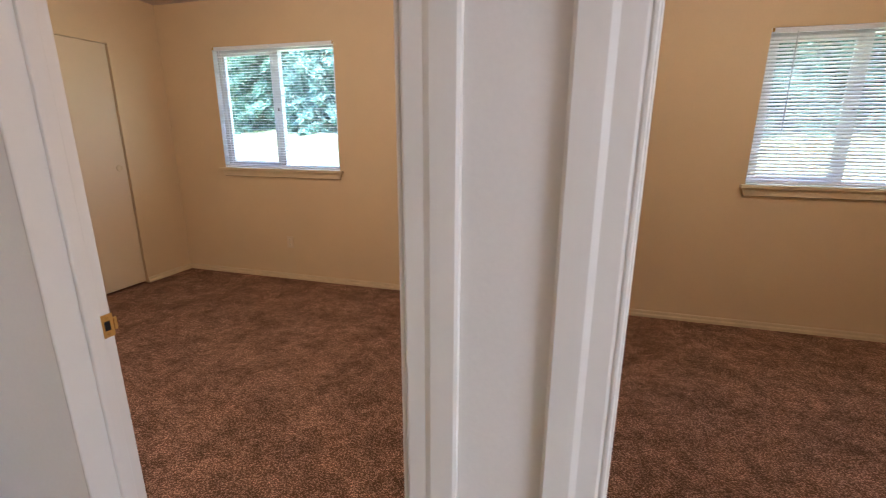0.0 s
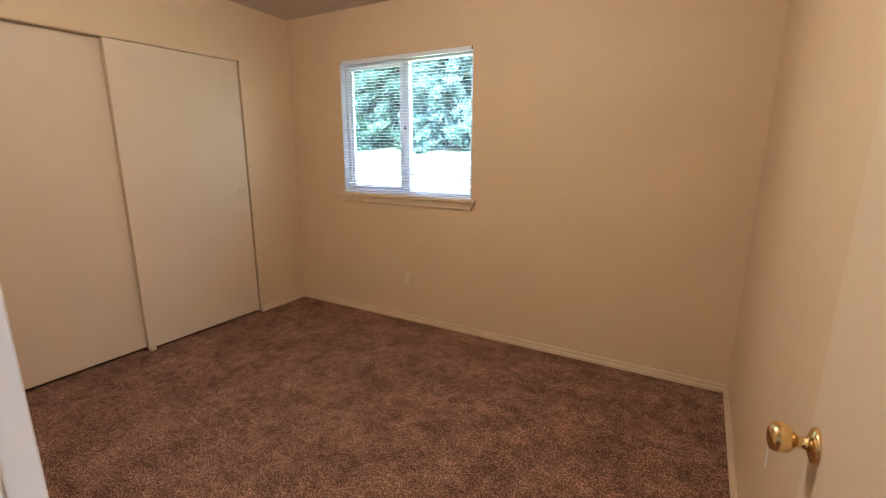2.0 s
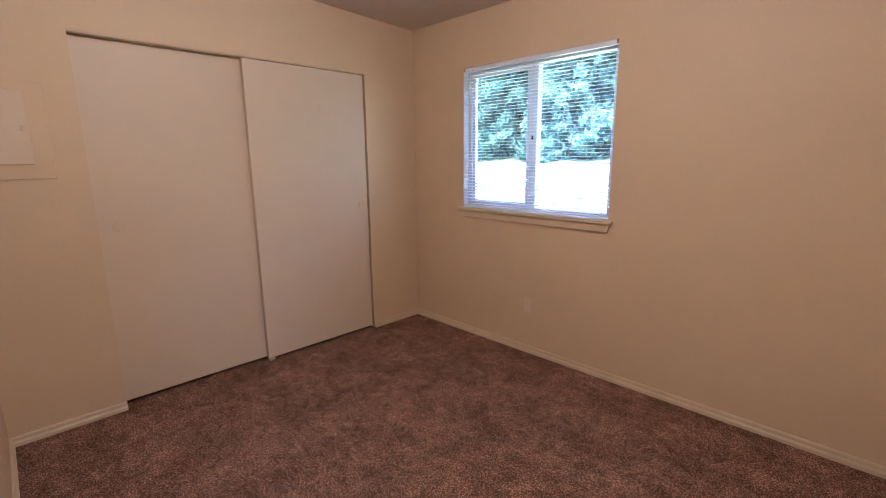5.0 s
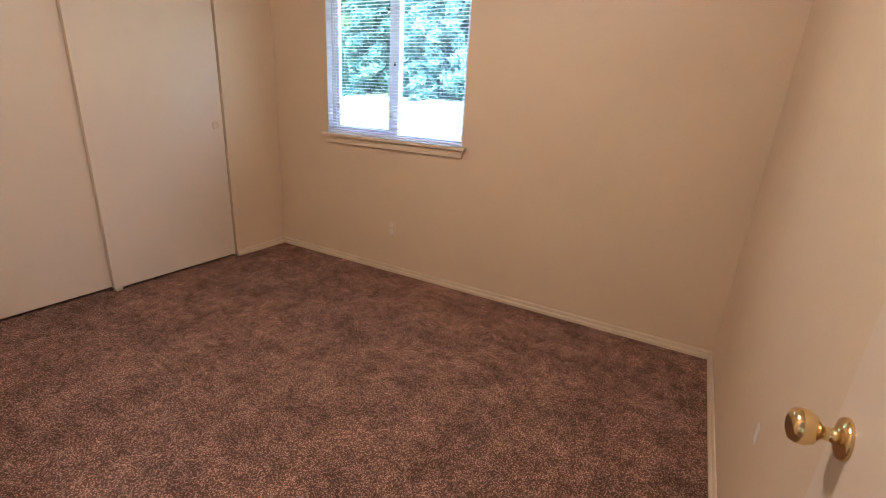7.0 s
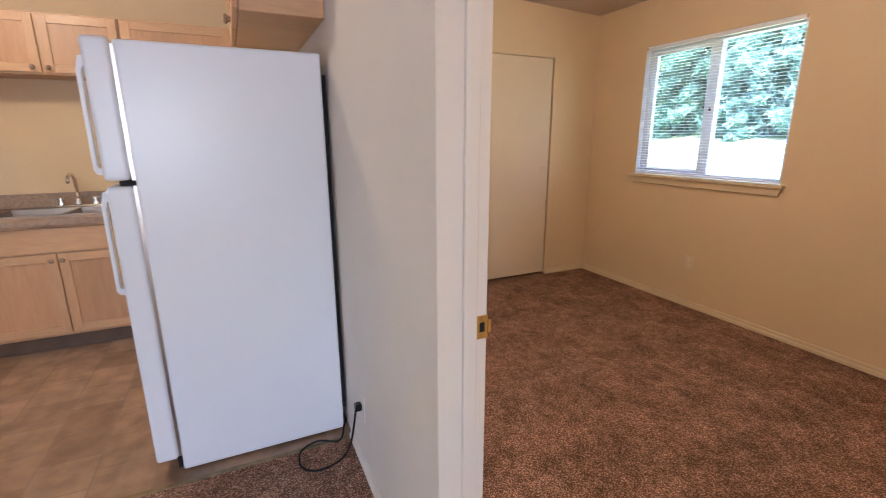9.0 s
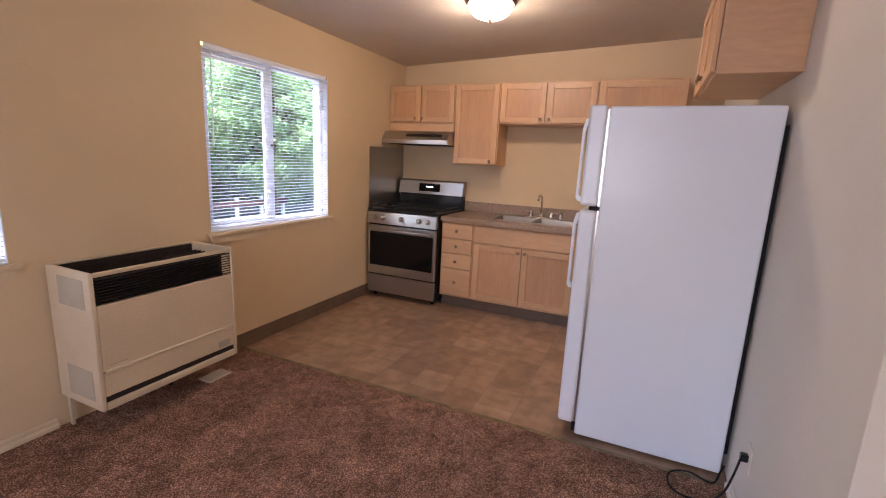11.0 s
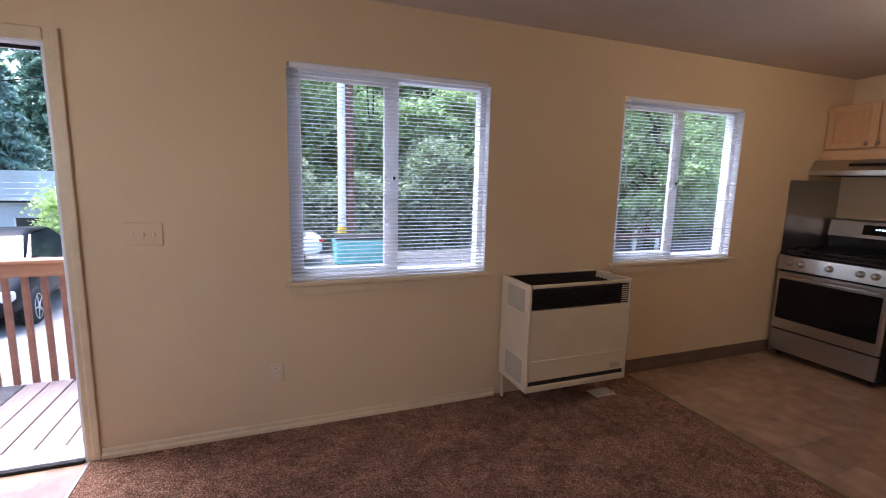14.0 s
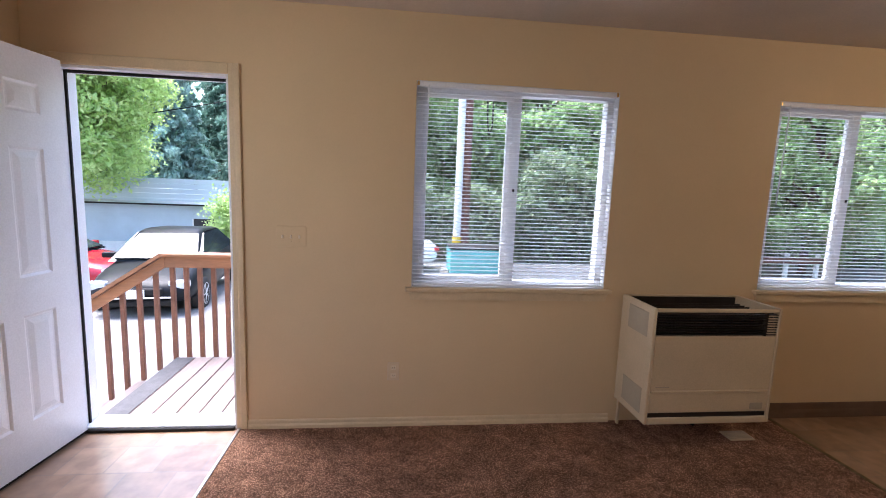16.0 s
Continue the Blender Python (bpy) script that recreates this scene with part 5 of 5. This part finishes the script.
M_DARKL = leaf_material("dark_leaf", (0.10, 0.16, 0.09), (0.36, 0.43, 0.27))
M_BLUEG = leaf_material("blue_needle", (0.17, 0.31, 0.28), (0.43, 0.60, 0.54))
M_FIR = leaf_material("fir_needle", (0.09, 0.195, 0.15), (0.29, 0.45, 0.36))
M_BARK = material("bark", (0.13, 0.09, 0.065), 0.9, mottle=0.2, scale=8, bump=0.6, bump_scale=20, dist=0.03, stretch=(1, 1, 0.25))


def leaf_mesh(name, pts, size, mat, rng, droop=0.0, aspect=1.7):
    """Folded leaves at the given points."""
    n = len(pts)
    az, el = rng.uniform(0, math.tau, n), rng.normal(-droop, 0.6, n)
    s = size * rng.uniform(0.6, 1.4, n)
    d = np.stack([np.cos(az) * np.cos(el), np.sin(az) * np.cos(el), np.sin(el)], 1)
    up = rng.normal(0, 1, (n, 3)) * 0.6 + np.array([0, 0, 1.0])
    w = np.cross(d, up)
    w /= np.linalg.norm(w, axis=1)[:, None] + 1e-6
    nn = np.cross(w, d)
    L, W = (s * aspect / 2)[:, None], (s / 2)[:, None]
    v = np.stack([pts - d * L, pts + w * W - nn * W * 0.35, pts + d * L, pts - w * W - nn * W * 0.35], 1).reshape(-1, 3)
    i = np.arange(n) * 4
    faces = np.concatenate([np.stack([i, i + 1, i + 2], 1), np.stack([i, i + 2, i + 3], 1)]).tolist()
    me = bpy.data.meshes.new(name)
    me.from_pydata(v.tolist(), [], faces)
    me.materials.append(mat)
    return me


def clump_points(rng, centre, radii, clumps, per, spread, shell=0.55):
    c = np.array(centre)
    d = rng.normal(0, 1, (clumps, 3))
    d /= np.linalg.norm(d, axis=1)[:, None]
    r = shell + (1 - shell) * rng.uniform(0, 1, clumps) ** 0.7
    r *= 1 + 0.22 * np.sin(d[:, 0] * 5 + 1) * np.cos(d[:, 2] * 4)
    k = c + d * r[:, None] * np.array(radii)
    p = np.repeat(k, per, 0) + rng.normal(0, 1, (clumps * per, 3)) * spread * np.array([1, 1, 0.6])
    return p


def broad_tree(x, y, zg, h, crown_r, crown_h, mat, label, seed, leaf=0.17, clumps=420, per=60, base=0.35):
    rng = np.random.default_rng(seed)
    t = thing("tree", label, "tree", (x, y, zg))
    bm = bmesh.new()
    tube(bm, [(0, 0, -0.3), (0.05, 0.02, h * 0.2), (0.0, 0.1, h * 0.45), (0.1, 0.05, h * 0.8)], 0.16, 10)
    for k in range(9):
        a = k * 2.4
        z = h * (0.3 + 0.05 * k)
        tube(bm, [(0.03, 0.05, z), (math.cos(a) * crown_r * 0.4, math.sin(a) * crown_r * 0.4, z + h * 0.1), (math.cos(a) * crown_r * 0.8, math.sin(a) * crown_r * 0.8, z + h * 0.16)], 0.05, 6)
    part("trunk", bm, M_BARK, t)
    cz = h - crown_h / 2
    pts = clump_points(rng, (0, 0, cz), (crown_r, crown_r, crown_h / 2), clumps, per, crown_r * 0.10)
    ob = new("crown", leaf_mesh("crown", pts, leaf, mat, rng, 0.25))
    ob.parent = t
    return t


def conifer(x, y, zg, h, r, mat, label, seed, leaf=0.22, n=26000, droop=0.35):
    rng = np.random.default_rng(seed)
    t = thing("conifer", label, "tree", (x, y, zg))
    bm = bmesh.new()
    cyl(bm, (0, 0, -0.3), (0, 0, h * 0.97), 0.2, 0.03, 10)
    pts = []
    levels = int(h * 2.2)
    per = n // (levels * 9)
    for i in range(levels):
        f = i / levels
        z = h * (0.06 + 0.93 * f)
        rr = r * (1 - f) ** 0.85 + 0.12
        nb = 9
        for k in range(nb):
            a = k * math.tau / nb + i * 1.9 + rng.uniform(-0.25, 0.25)
            ln = rr * rng.uniform(0.75, 1.12)
            tip = np.array([math.cos(a) * ln, math.sin(a) * ln, z - ln * droop])
            root = np.array([0, 0, z])
            u = rng.uniform(0.15, 1.0, per) ** 0.7
            q = root + (tip - root) * u[:, None]
            side = np.array([-math.sin(a), math.cos(a), 0])
            q = q + side * (rng.normal(0, 1, per) * ln * 0.16 * (1.15 - u))[:, None] + rng.normal(0, 0.07, (per, 3)) - np.array([0, 0, 1]) * (np.abs(rng.normal(0, 0.08, per)))[:, None]
            pts.append(q)
            if k % 3 == 0:
                tube(bm, [tuple(root), tuple(tip)], 0.02, 5)
    part("trunk", bm, M_BARK, t)
    ob = new("crown", leaf_mesh("crown", np.concatenate(pts), leaf, mat, rng, 0.5, 2.6))
    ob.parent = t
    return t


def thicket(name, x0, x1, y0, y1, zfun, hfun, n, size, mat, label, seed, category="bushes"):
    """A bank of growth: clumps over a ragged front and top."""
    rng = np.random.default_rng(seed)
    c = n // 40
    cx, cy = rng.uniform(x0, x1, c), rng.uniform(y0, y1, c)
    cz = np.array([zfun(a, b) + hfun(a, b) * w for a, b, w in zip(cx, cy, rng.uniform(0, 1, c) ** 0.8)])
    k = np.stack([cx, cy, cz], 1)
    pts = np.repeat(k, 40, 0) + rng.normal(0, 1, (c * 40, 3)) * np.array([0.32, 0.32, 0.2])
    ob = new(name, leaf_mesh(name, pts, size, mat, rng, 0.3))
    return tagged(ob, label, category, kind="stuff")


# front: bank behind the road, seen through living room windows
broad_tree(12.4, -16.6, GZ - 0.5, 9.6, 3.1, 7.1, M_LIME, "lime green broadleaf tree overhanging the mobile home", 3, 0.10, 760, 110)
conifer(13.6, -27.0, GZ - 0.9, 11.6, 3.3, M_BLUEG, "blue-green spruce behind the mobile home", 5, 0.13, 64000)
for i, (x, y, h, r) in enumerate(((17.5, -34, 19, 4.6), (10.0, -34, 20, 4.8), (4.5, -33, 19, 4.6), (24, -33, 20, 5), (14, -40, 24, 5), (8.5, -39, 24, 5))):
    conifer(x, y, GZ - 0.9, h, r, M_FIR, "tall dark green fir behind the mobile home", 11 + i, 0.19, 40000)
thicket("ivy_bank", -24, 1.5, -20.5, -17.2, lambda x, y: GZ - 0.7, lambda x, y: 3.4 + 0.9 * math.sin(x * 0.7) + 0.5 * math.sin(x * 1.9), 96000, 0.14, M_DARKL, "dark tangled shrub bank beyond the road", 21)
thicket("shrub_bank", -22, 3.0, -24, -20, lambda x, y: GZ + 1.5, lambda x, y: 5.5 + 1.2 * math.sin(x * 0.5 + 1), 84000, 0.17, M_MID, "mid green saplings behind the shrub bank", 22)
for i, (x, y, h) in enumerate(((-2.0, -25, 13), (-4.5, -26, 14), (0.4, -26, 13), (-7.5, -25, 13), (-11, -25.5, 14), (-14.5, -25, 13), (-19, -26, 14), (-25, -26, 14))):
    broad_tree(x, y, GZ, h, 2.4, 10.5, M_MID if i % 2 else M_LIME, "slender green woodland tree beyond the road", 31 + i, 0.15, 300, 80)
thicket("garden_bush", 6.1, 6.9, -17.2, -16.2, ground_height, lambda x, y: 2.3, 5200, 0.09, M_LIME, "green bush beside the mobile home", 24, "bush")
broad_tree(-14.5, -14.6, GZ - 0.4, 7.0, 2.6, 6.4, M_MID, "grey-green low-branched tree by the road", 71, 0.11, 360, 90)
broad_tree(-19.5, -17.2, GZ - 0.5, 7.5, 3.0, 6.9, M_MID, "green low-branched tree by the road", 72, 0.12, 360, 90)
broad_tree(-9.8, -16.2, GZ - 0.5, 6.0, 2.2, 5.4, M_MID, "green shrubby tree by the road", 73, 0.11, 300, 90)

# behind: conifers and shrubs above the lawn
for i, (x, y, h, r, m) in enumerate(((-9.4, 17.5, 8.5, 2.4, M_BLUEG), (-7.2, 18.0, 9.0, 2.8, M_BLUEG), (-4.6, 17.2, 9.0, 3.2, M_BLUEG), (-1.5, 18.2, 9.5, 3.0, M_BLUEG), (1.8, 17.6, 9.0, 3.0, M_BLUEG), (5.5, 18, 9.0, 3.0, M_FIR), (-12.5, 18, 9.0, 3.0, M_FIR), (-16, 18.5, 9.5, 3.2, M_MID), (9, 18, 9, 3, M_FIR))):
    conifer(x, y, ground_height(x, y), h, r, m, "drooping evergreen at the top of the lawn", 51 + i, 0.13, 32000, 0.5)
thicket("hedge", -22, 14, 18.5, 21, ground_height, lambda x, y: 3.0 + 0.6 * math.sin(x), 26000, 0.26, M_DARKL, "dark hedge at the top of the lawn", 61)
thicket("back_woods", -26, 18, 23, 27, ground_height, lambda x, y: 9.0 + 1.5 * math.sin(x * 0.6), 30000, 0.4, M_MID, "green woods behind the lawn", 62)


# ---------------------------------------------------------------- yard: mobile home, cars, bin, pole
M_SIDING = material("pale_blue_siding", (0.50, 0.58, 0.66), 0.6, mottle=0.05, scale=1.5, fine=0.03, bump=0.03)
M_ROOFM = material("pale_metal_roof", (0.55, 0.56, 0.58), 0.5, mottle=0.08, scale=2, bump=0.03)
M_WHITEP = material("white_siding_trim", (0.8, 0.8, 0.8), 0.5, mottle=0.04, bump=0.02)
M_CARBLK = material("black_car_paint", (0.010, 0.011, 0.013), 0.38, mottle=0.05, bump=0.0, spec=0.12)
M_CARRED = material("red_car_paint", (0.36, 0.01, 0.025), 0.2, mottle=0.05, bump=0.0, coat=0.4)
M_CARWHT = material("white_car_paint", (0.75, 0.76, 0.78), 0.2, mottle=0.03, bump=0.0, coat=1.0)
M_CARGLS = material("car_glass", (0.02, 0.025, 0.03), 0.04, mottle=0.05, bump=0.0, spec=0.35)
M_TYRE = material("tyre_rubber", (0.02, 0.02, 0.02), 0.85, mottle=0.1, bump=0.1)
M_RIM = material("alloy_rim", (0.55, 0.56, 0.58), 0.3, 0.9, mottle=0.05, bump=0.0)
M_LENS = material("headlight_lens", (0.6, 0.63, 0.66), 0.08, 0.4, mottle=0.05, bump=0.0)
M_TAIL = material("tail_lens", (0.5, 0.02, 0.03), 0.15, mottle=0.05, bump=0.0)
M_BIN = material("teal_bin", (0.15, 0.47, 0.48), 0.5, mottle=0.12, scale=4, bump=0.05)
M_POLEW = material("white_riser", (0.72, 0.73, 0.74), 0.5, mottle=0.08, scale=5, bump=0.05)
M_POLEB = material("brown_pole_wood", (0.16, 0.075, 0.055), 0.85, mottle=0.2, scale=6, bump=0.4, bump_scale=30, stretch=(1, 1, 0.2))
M_YELLOW = material("yellow_guard", (0.75, 0.5, 0.04), 0.5, mottle=0.06, bump=0.02)


def mobile_home():
    x0, x1, y0, y1 = 5.0, 19.0, -22.0, -18.0
    g = ground_height(10, -18)
    ze, zr = 0.52, 1.22
    t = thing("mobile_home", "pale blue mobile home with a low metal roof", "mobile home", (0, 0, 0))
    part("wall", B(x0, x1, y0, y1, g + 0.45, ze), M_SIDING, t)
    me = mesh_of("siding_board", B(x0, x1, y1, y1 + 0.012, 0, 0.185), M_SIDING)
    z = g + 0.45
    while z < ze - 0.15:
        piece("siding_board", me, t, (0, 0, z), (radians(-3), 0, 0))
        z += 0.19
    part("skirting", B(x0 + 0.05, x1 - 0.05, y0 + 0.1, y1 - 0.04, g - 0.3, g + 0.45), M_WHITEP, t)
    bm = bmesh.new()
    ym = (y0 + y1) / 2
    extrude(bm, [(x0 - 0.2, y1 + 0.3, ze), (x0 - 0.2, ym, zr), (x0 - 0.2, y0 - 0.3, ze), (x0 - 0.2, y0 - 0.3, ze - 0.06), (x0 - 0.2, y1 + 0.3, ze - 0.06)], (x1 - x0 + 0.4, 0, 0))
    roof = part("roof", bm, M_ROOFM, t)
    part("roof_vent", cyl(bmesh.new(), (9.0, ym + 0.6, zr - 0.25), (9.0, ym + 0.6, zr + 0.1), 0.09), M_DARKGAP, roof, "dark roof vent")
    part("gutter", B(x0 - 0.2, x1 + 0.2, y1 + 0.3, y1 + 0.36, ze - 0.07, ze - 0.01, 0.01), M_DARKGAP, t, "dark gutter edge")
    for xa, xb in ((7.7, 8.5), (15.0, 16.2)):
        w = part("window", B(xa, xb, y1 + 0.01, y1 + 0.03, -0.5, 0.25), M_CARGLS, t, "dark window")
        part("frame", B(xa - 0.05, xb + 0.05, y1 + 0.008, y1 + 0.022, -0.55, 0.30), M_WHITEP, w)
    part("corner_board", B(7.0, 7.1, y1 + 0.012, y1 + 0.03, g + 0.45, ze - 0.06), M_WHITEP, t)


mobile_home()


def car(x, y, ang, paint, label):
    """A sedan, nose along local +x, origin on the ground below its middle."""
    t = thing("car", label, "car", (x, y, ground_height(x, y)), group="parked cars")
    t.rotation_euler = (0, 0, radians(ang))
    st = [(-2.25, 0.78, 0.45, 0.86), (-2.15, 0.84, 0.30, 0.98), (-1.5, 0.88, 0.24, 1.02), (-0.6, 0.90, 0.22, 1.0), (0.5, 0.90, 0.22, 0.98), (1.1, 0.89, 0.24, 0.95), (1.75, 0.86, 0.26, 0.84), (2.15, 0.78, 0.30, 0.70), (2.3, 0.66, 0.36, 0.58)]
    bm = bmesh.new()
    rings = []
    for px, w, zb, zt in st:
        m = zb + (zt - zb) * 0.55
        ring = [(px, -w * 0.9, zb), (px, -w, zb + 0.12), (px, -w, m), (px, -w * 0.96, zt - 0.06), (px, -w * 0.78, zt), (px, 0, zt + 0.03), (px, w * 0.78, zt), (px, w * 0.96, zt - 0.06), (px, w, m), (px, w, zb + 0.12), (px, w * 0.9, zb)]
        rings.append([bm.verts.new(p) for p in ring])
    for a, b in zip(rings, rings[1:]):
        for i in range(len(a)):
            f = bm.faces.new((a[i], a[(i + 1) % len(a)], b[(i + 1) % len(a)], b[i]))
            f.smooth = True
    bm.faces.new(rings[0])
    bm.faces.new(list(reversed(rings[-1])))
    body = part("body", bm, paint, t)
    md = body.modifiers.new("smooth", "SUBSURF")
    md.levels = md.render_levels = 1
    cab = [(-1.75, 0.70, 0.99), (-0.95, 0.58, 1.40), (0.0, 0.60, 1.45), (0.35, 0.60, 1.42), (1.2, 0.74, 0.95)]
    bm = bmesh.new()
    rr = []
    for px, w, z in cab:
        rr.append([bm.verts.new((px, -w, z)), bm.verts.new((px, -w * 0.8, z + 0.03)), bm.verts.new((px, w * 0.8, z + 0.03)), bm.verts.new((px, w, z))])
    for a, b in zip(rr, rr[1:]):
        for i in range(3):
            f = bm.faces.new((a[i], a[i + 1], b[i + 1], b[i]))
            f.smooth = True
    roof = part("roof", bm, paint, t)
    so = roof.modifiers.new("thick", "SOLIDIFY")
    so.thickness = 0.03
    # glasshouse under the roof skin
    bm = bmesh.new()
    low = [(-1.72, -0.80, 0.94), (1.25, -0.82, 0.93), (1.25, 0.82, 0.93), (-1.72, 0.80, 0.94)]
    up = [(-0.93, -0.61, 1.385), (0.36, -0.63, 1.405), (0.36, 0.63, 1.405), (-0.93, 0.61, 1.385)]
    a = [bm.verts.new(p) for p in low]
    b = [bm.verts.new(p) for p in up]
    for i in range(4):
        bm.faces.new((a[i], a[(i + 1) % 4], b[(i + 1) % 4], b[i]))
    bm.faces.new(b)
    part("side_glass", bm, M_CARGLS, t, "dark car windows")
    part("windshield", extrude(bmesh.new(), [(1.22, -0.72, 0.975), (1.22, 0.72, 0.975), (0.44, 0.55, 1.375), (0.44, -0.55, 1.375)], (0.012, 0, 0.02)), M_CARGLS, t, "windshield reflecting the sky")
    for s in (-1, 1):
        for wx in (-1.35, 1.4):
            w = part("wheel", lathe(bmesh.new(), [(0.2, -0.1), (0.30, -0.1), (0.325, -0.07), (0.325, 0.07), (0.30, 0.1), (0.2, 0.1)], (wx, s * 0.80, 0.32), (0, 1, 0), 24), M_TYRE, t, "black tyre")
            rim = bmesh.new()
            lathe(rim, [(0.05, 0.085), (0.05, 0.1), (0.02, 0.104)], (wx, s * 0.80, 0.32), (0, s, 0), 12)
            lathe(rim, [(0.19, 0.06), (0.215, 0.1), (0.205, 0.106), (0.185, 0.085)], (wx, s * 0.80, 0.32), (0, s, 0), 24)
            for k in range(5):
                q = k * math.tau / 5
                cyl(rim, (wx, s * 0.89, 0.32), (wx + 0.2 * math.cos(q), s * 0.89, 0.32 + 0.2 * math.sin(q)), 0.022, 0.016, 6)
            part("rim", rim, M_RIM, w, "silver alloy rim")
        part("headlight", B(1.98, 2.2, s * 0.48, s * 0.80, 0.58, 0.72, 0.03, 2), M_LENS, t, "clear headlight")
        part("tail_light", B(-2.27, -2.1, s * 0.50, s * 0.80, 0.70, 0.86, 0.02, 2), M_TAIL, t, "red tail light")
        part("mirror", B(0.85, 1.0, s * 0.80, s * 1.04, 0.96, 1.07, 0.03, 2), paint, t)
    part("grille", B(2.2, 2.335, -0.42, 0.42, 0.50, 0.62, 0.02), M_DARKGAP, t, "dark grille")
    part("lower_grille", B(2.2, 2.31, -0.60, 0.60, 0.30, 0.40, 0.02), M_DARKGAP, t, "dark lower grille")
    part("bumper_bar", B(2.26, 2.345, -0.62, 0.62, 0.44, 0.475, 0.01), M_CHROME, t, "bright bumper strip")
    part("licence_plate", B(2.335, 2.352, -0.16, 0.16, 0.46, 0.61, 0.004), M_WHITEP, t, "white licence plate")
    return t


car(5.45, -10.0, 98, M_CARBLK, "black sedan parked nose-on in the gravel yard")
car(8.35, -9.5, 183, M_CARRED, "red sedan parked beside the black one")
car(1.55, -14.6, 4, M_CARWHT, "white sedan parked across the yard")


def bin_():
    x, y = -1.85, -13.7
    g = ground_height(x, y)
    t = thing("dumpster", "teal metal dumpster with a dark lid", "dumpster", (x, y, g))
    bm = bmesh.new()
    extrude(bm, [(-0.8, 0.5, 0.12), (-0.8, 0.62, 0.86), (-0.8, -0.62, 0.92), (-0.8, -0.5, 0.12)], (1.6, 0, 0))
    part("body", bm, M_BIN, t)
    for z in (0.4, 0.68):
        part("rib", B(-0.82, 0.82, 0.5, 0.62, z, z + 0.06, 0.01), M_BIN, t)
    part("lid", B(-0.84, 0.84, -0.66, 0.68, 0.88, 0.93, 0.015), M_DARKGAP, t, "dark plastic lid")
    for xx in (-0.7, 0.7):
        part("caster", cyl(bmesh.new(), (xx, 0.35, 0.075), (xx + 0.05, 0.35, 0.075), 0.075), M_TYRE, t)
        part("caster", cyl(bmesh.new(), (xx, -0.35, 0.075), (xx + 0.05, -0.35, 0.075), 0.075), M_TYRE, t)
        part("lift_pocket", B(xx - 0.02, xx + 0.12, 0.55, 0.66, 0.55, 0.7, 0.01), M_BIN, t)


bin_()


def pole():
    x, y = -1.78, -15.2
    g = ground_height(x, y)
    t = thing("utility_pole", "brown wooden utility pole with white riser and yellow guard", "utility pole", (x, y, g))
    part("pole", cyl(bmesh.new(), (0, 0, -0.3), (0.03, 0, 9.5), 0.16, 0.12, 16), M_POLEB, t)
    part("riser", cyl(bmesh.new(), (0.30, 0.10, 0.0), (0.27, 0.10, 8.5), 0.13, 0.13, 14), M_POLEW, t, "white riser pipe")
    part("guard", cyl(bmesh.new(), (0.30, 0.10, 0.02), (0.30, 0.10, 1.15), 0.15, 0.15, 14), M_YELLOW, t, "yellow guard at the foot")
    part("service_loop", tube(bmesh.new(), [(-0.55, 0.05, 8.8), (-0.56, 0.06, 6.4), (-0.62, 0.08, 5.0), (-0.70, 0.08, 4.65), (-0.78, 0.08, 4.95), (-0.80, 0.06, 6.4), (-0.82, 0.05, 8.8)], 0.03, 6), M_DARKGAP, t, "black hanging cable loop")
    part("crossarm", B(-1.1, 1.1, -0.06, 0.06, 8.8, 8.92, 0.01), M_POLEB, t)


pole()


def roadside_rail():
    t = thing("roadside_rail", "white posts with a brown wooden rail by the road", "guard rail", (-12.6, -13.9, ground_height(-12.6, -13.9)))
    for k in range(4):
        part("post", B(-1.8 + k * 1.2, -1.68 + k * 1.2, -0.06, 0.06, -0.05, 0.9, 0.01), M_WHITEP, t, "white post")
    part("rail", B(-1.9, 2.1, 0.06, 0.11, 0.55, 0.75, 0.01), M_POLEB, t, "brown rail")


roadside_rail()
cable = thing("overhead_cable", "thin dark overhead cable across the yard", "cable", (-1.78, -15.2, 6.6))
part("wire", tube(bmesh.new(), [(0, 0, 0), (6, -1.2, -1.9), (12, -2.4, -2.9), (20, -4.0, -3.0), (30, -6, -1.5)], 0.016, 6), M_DARKGAP, cable)
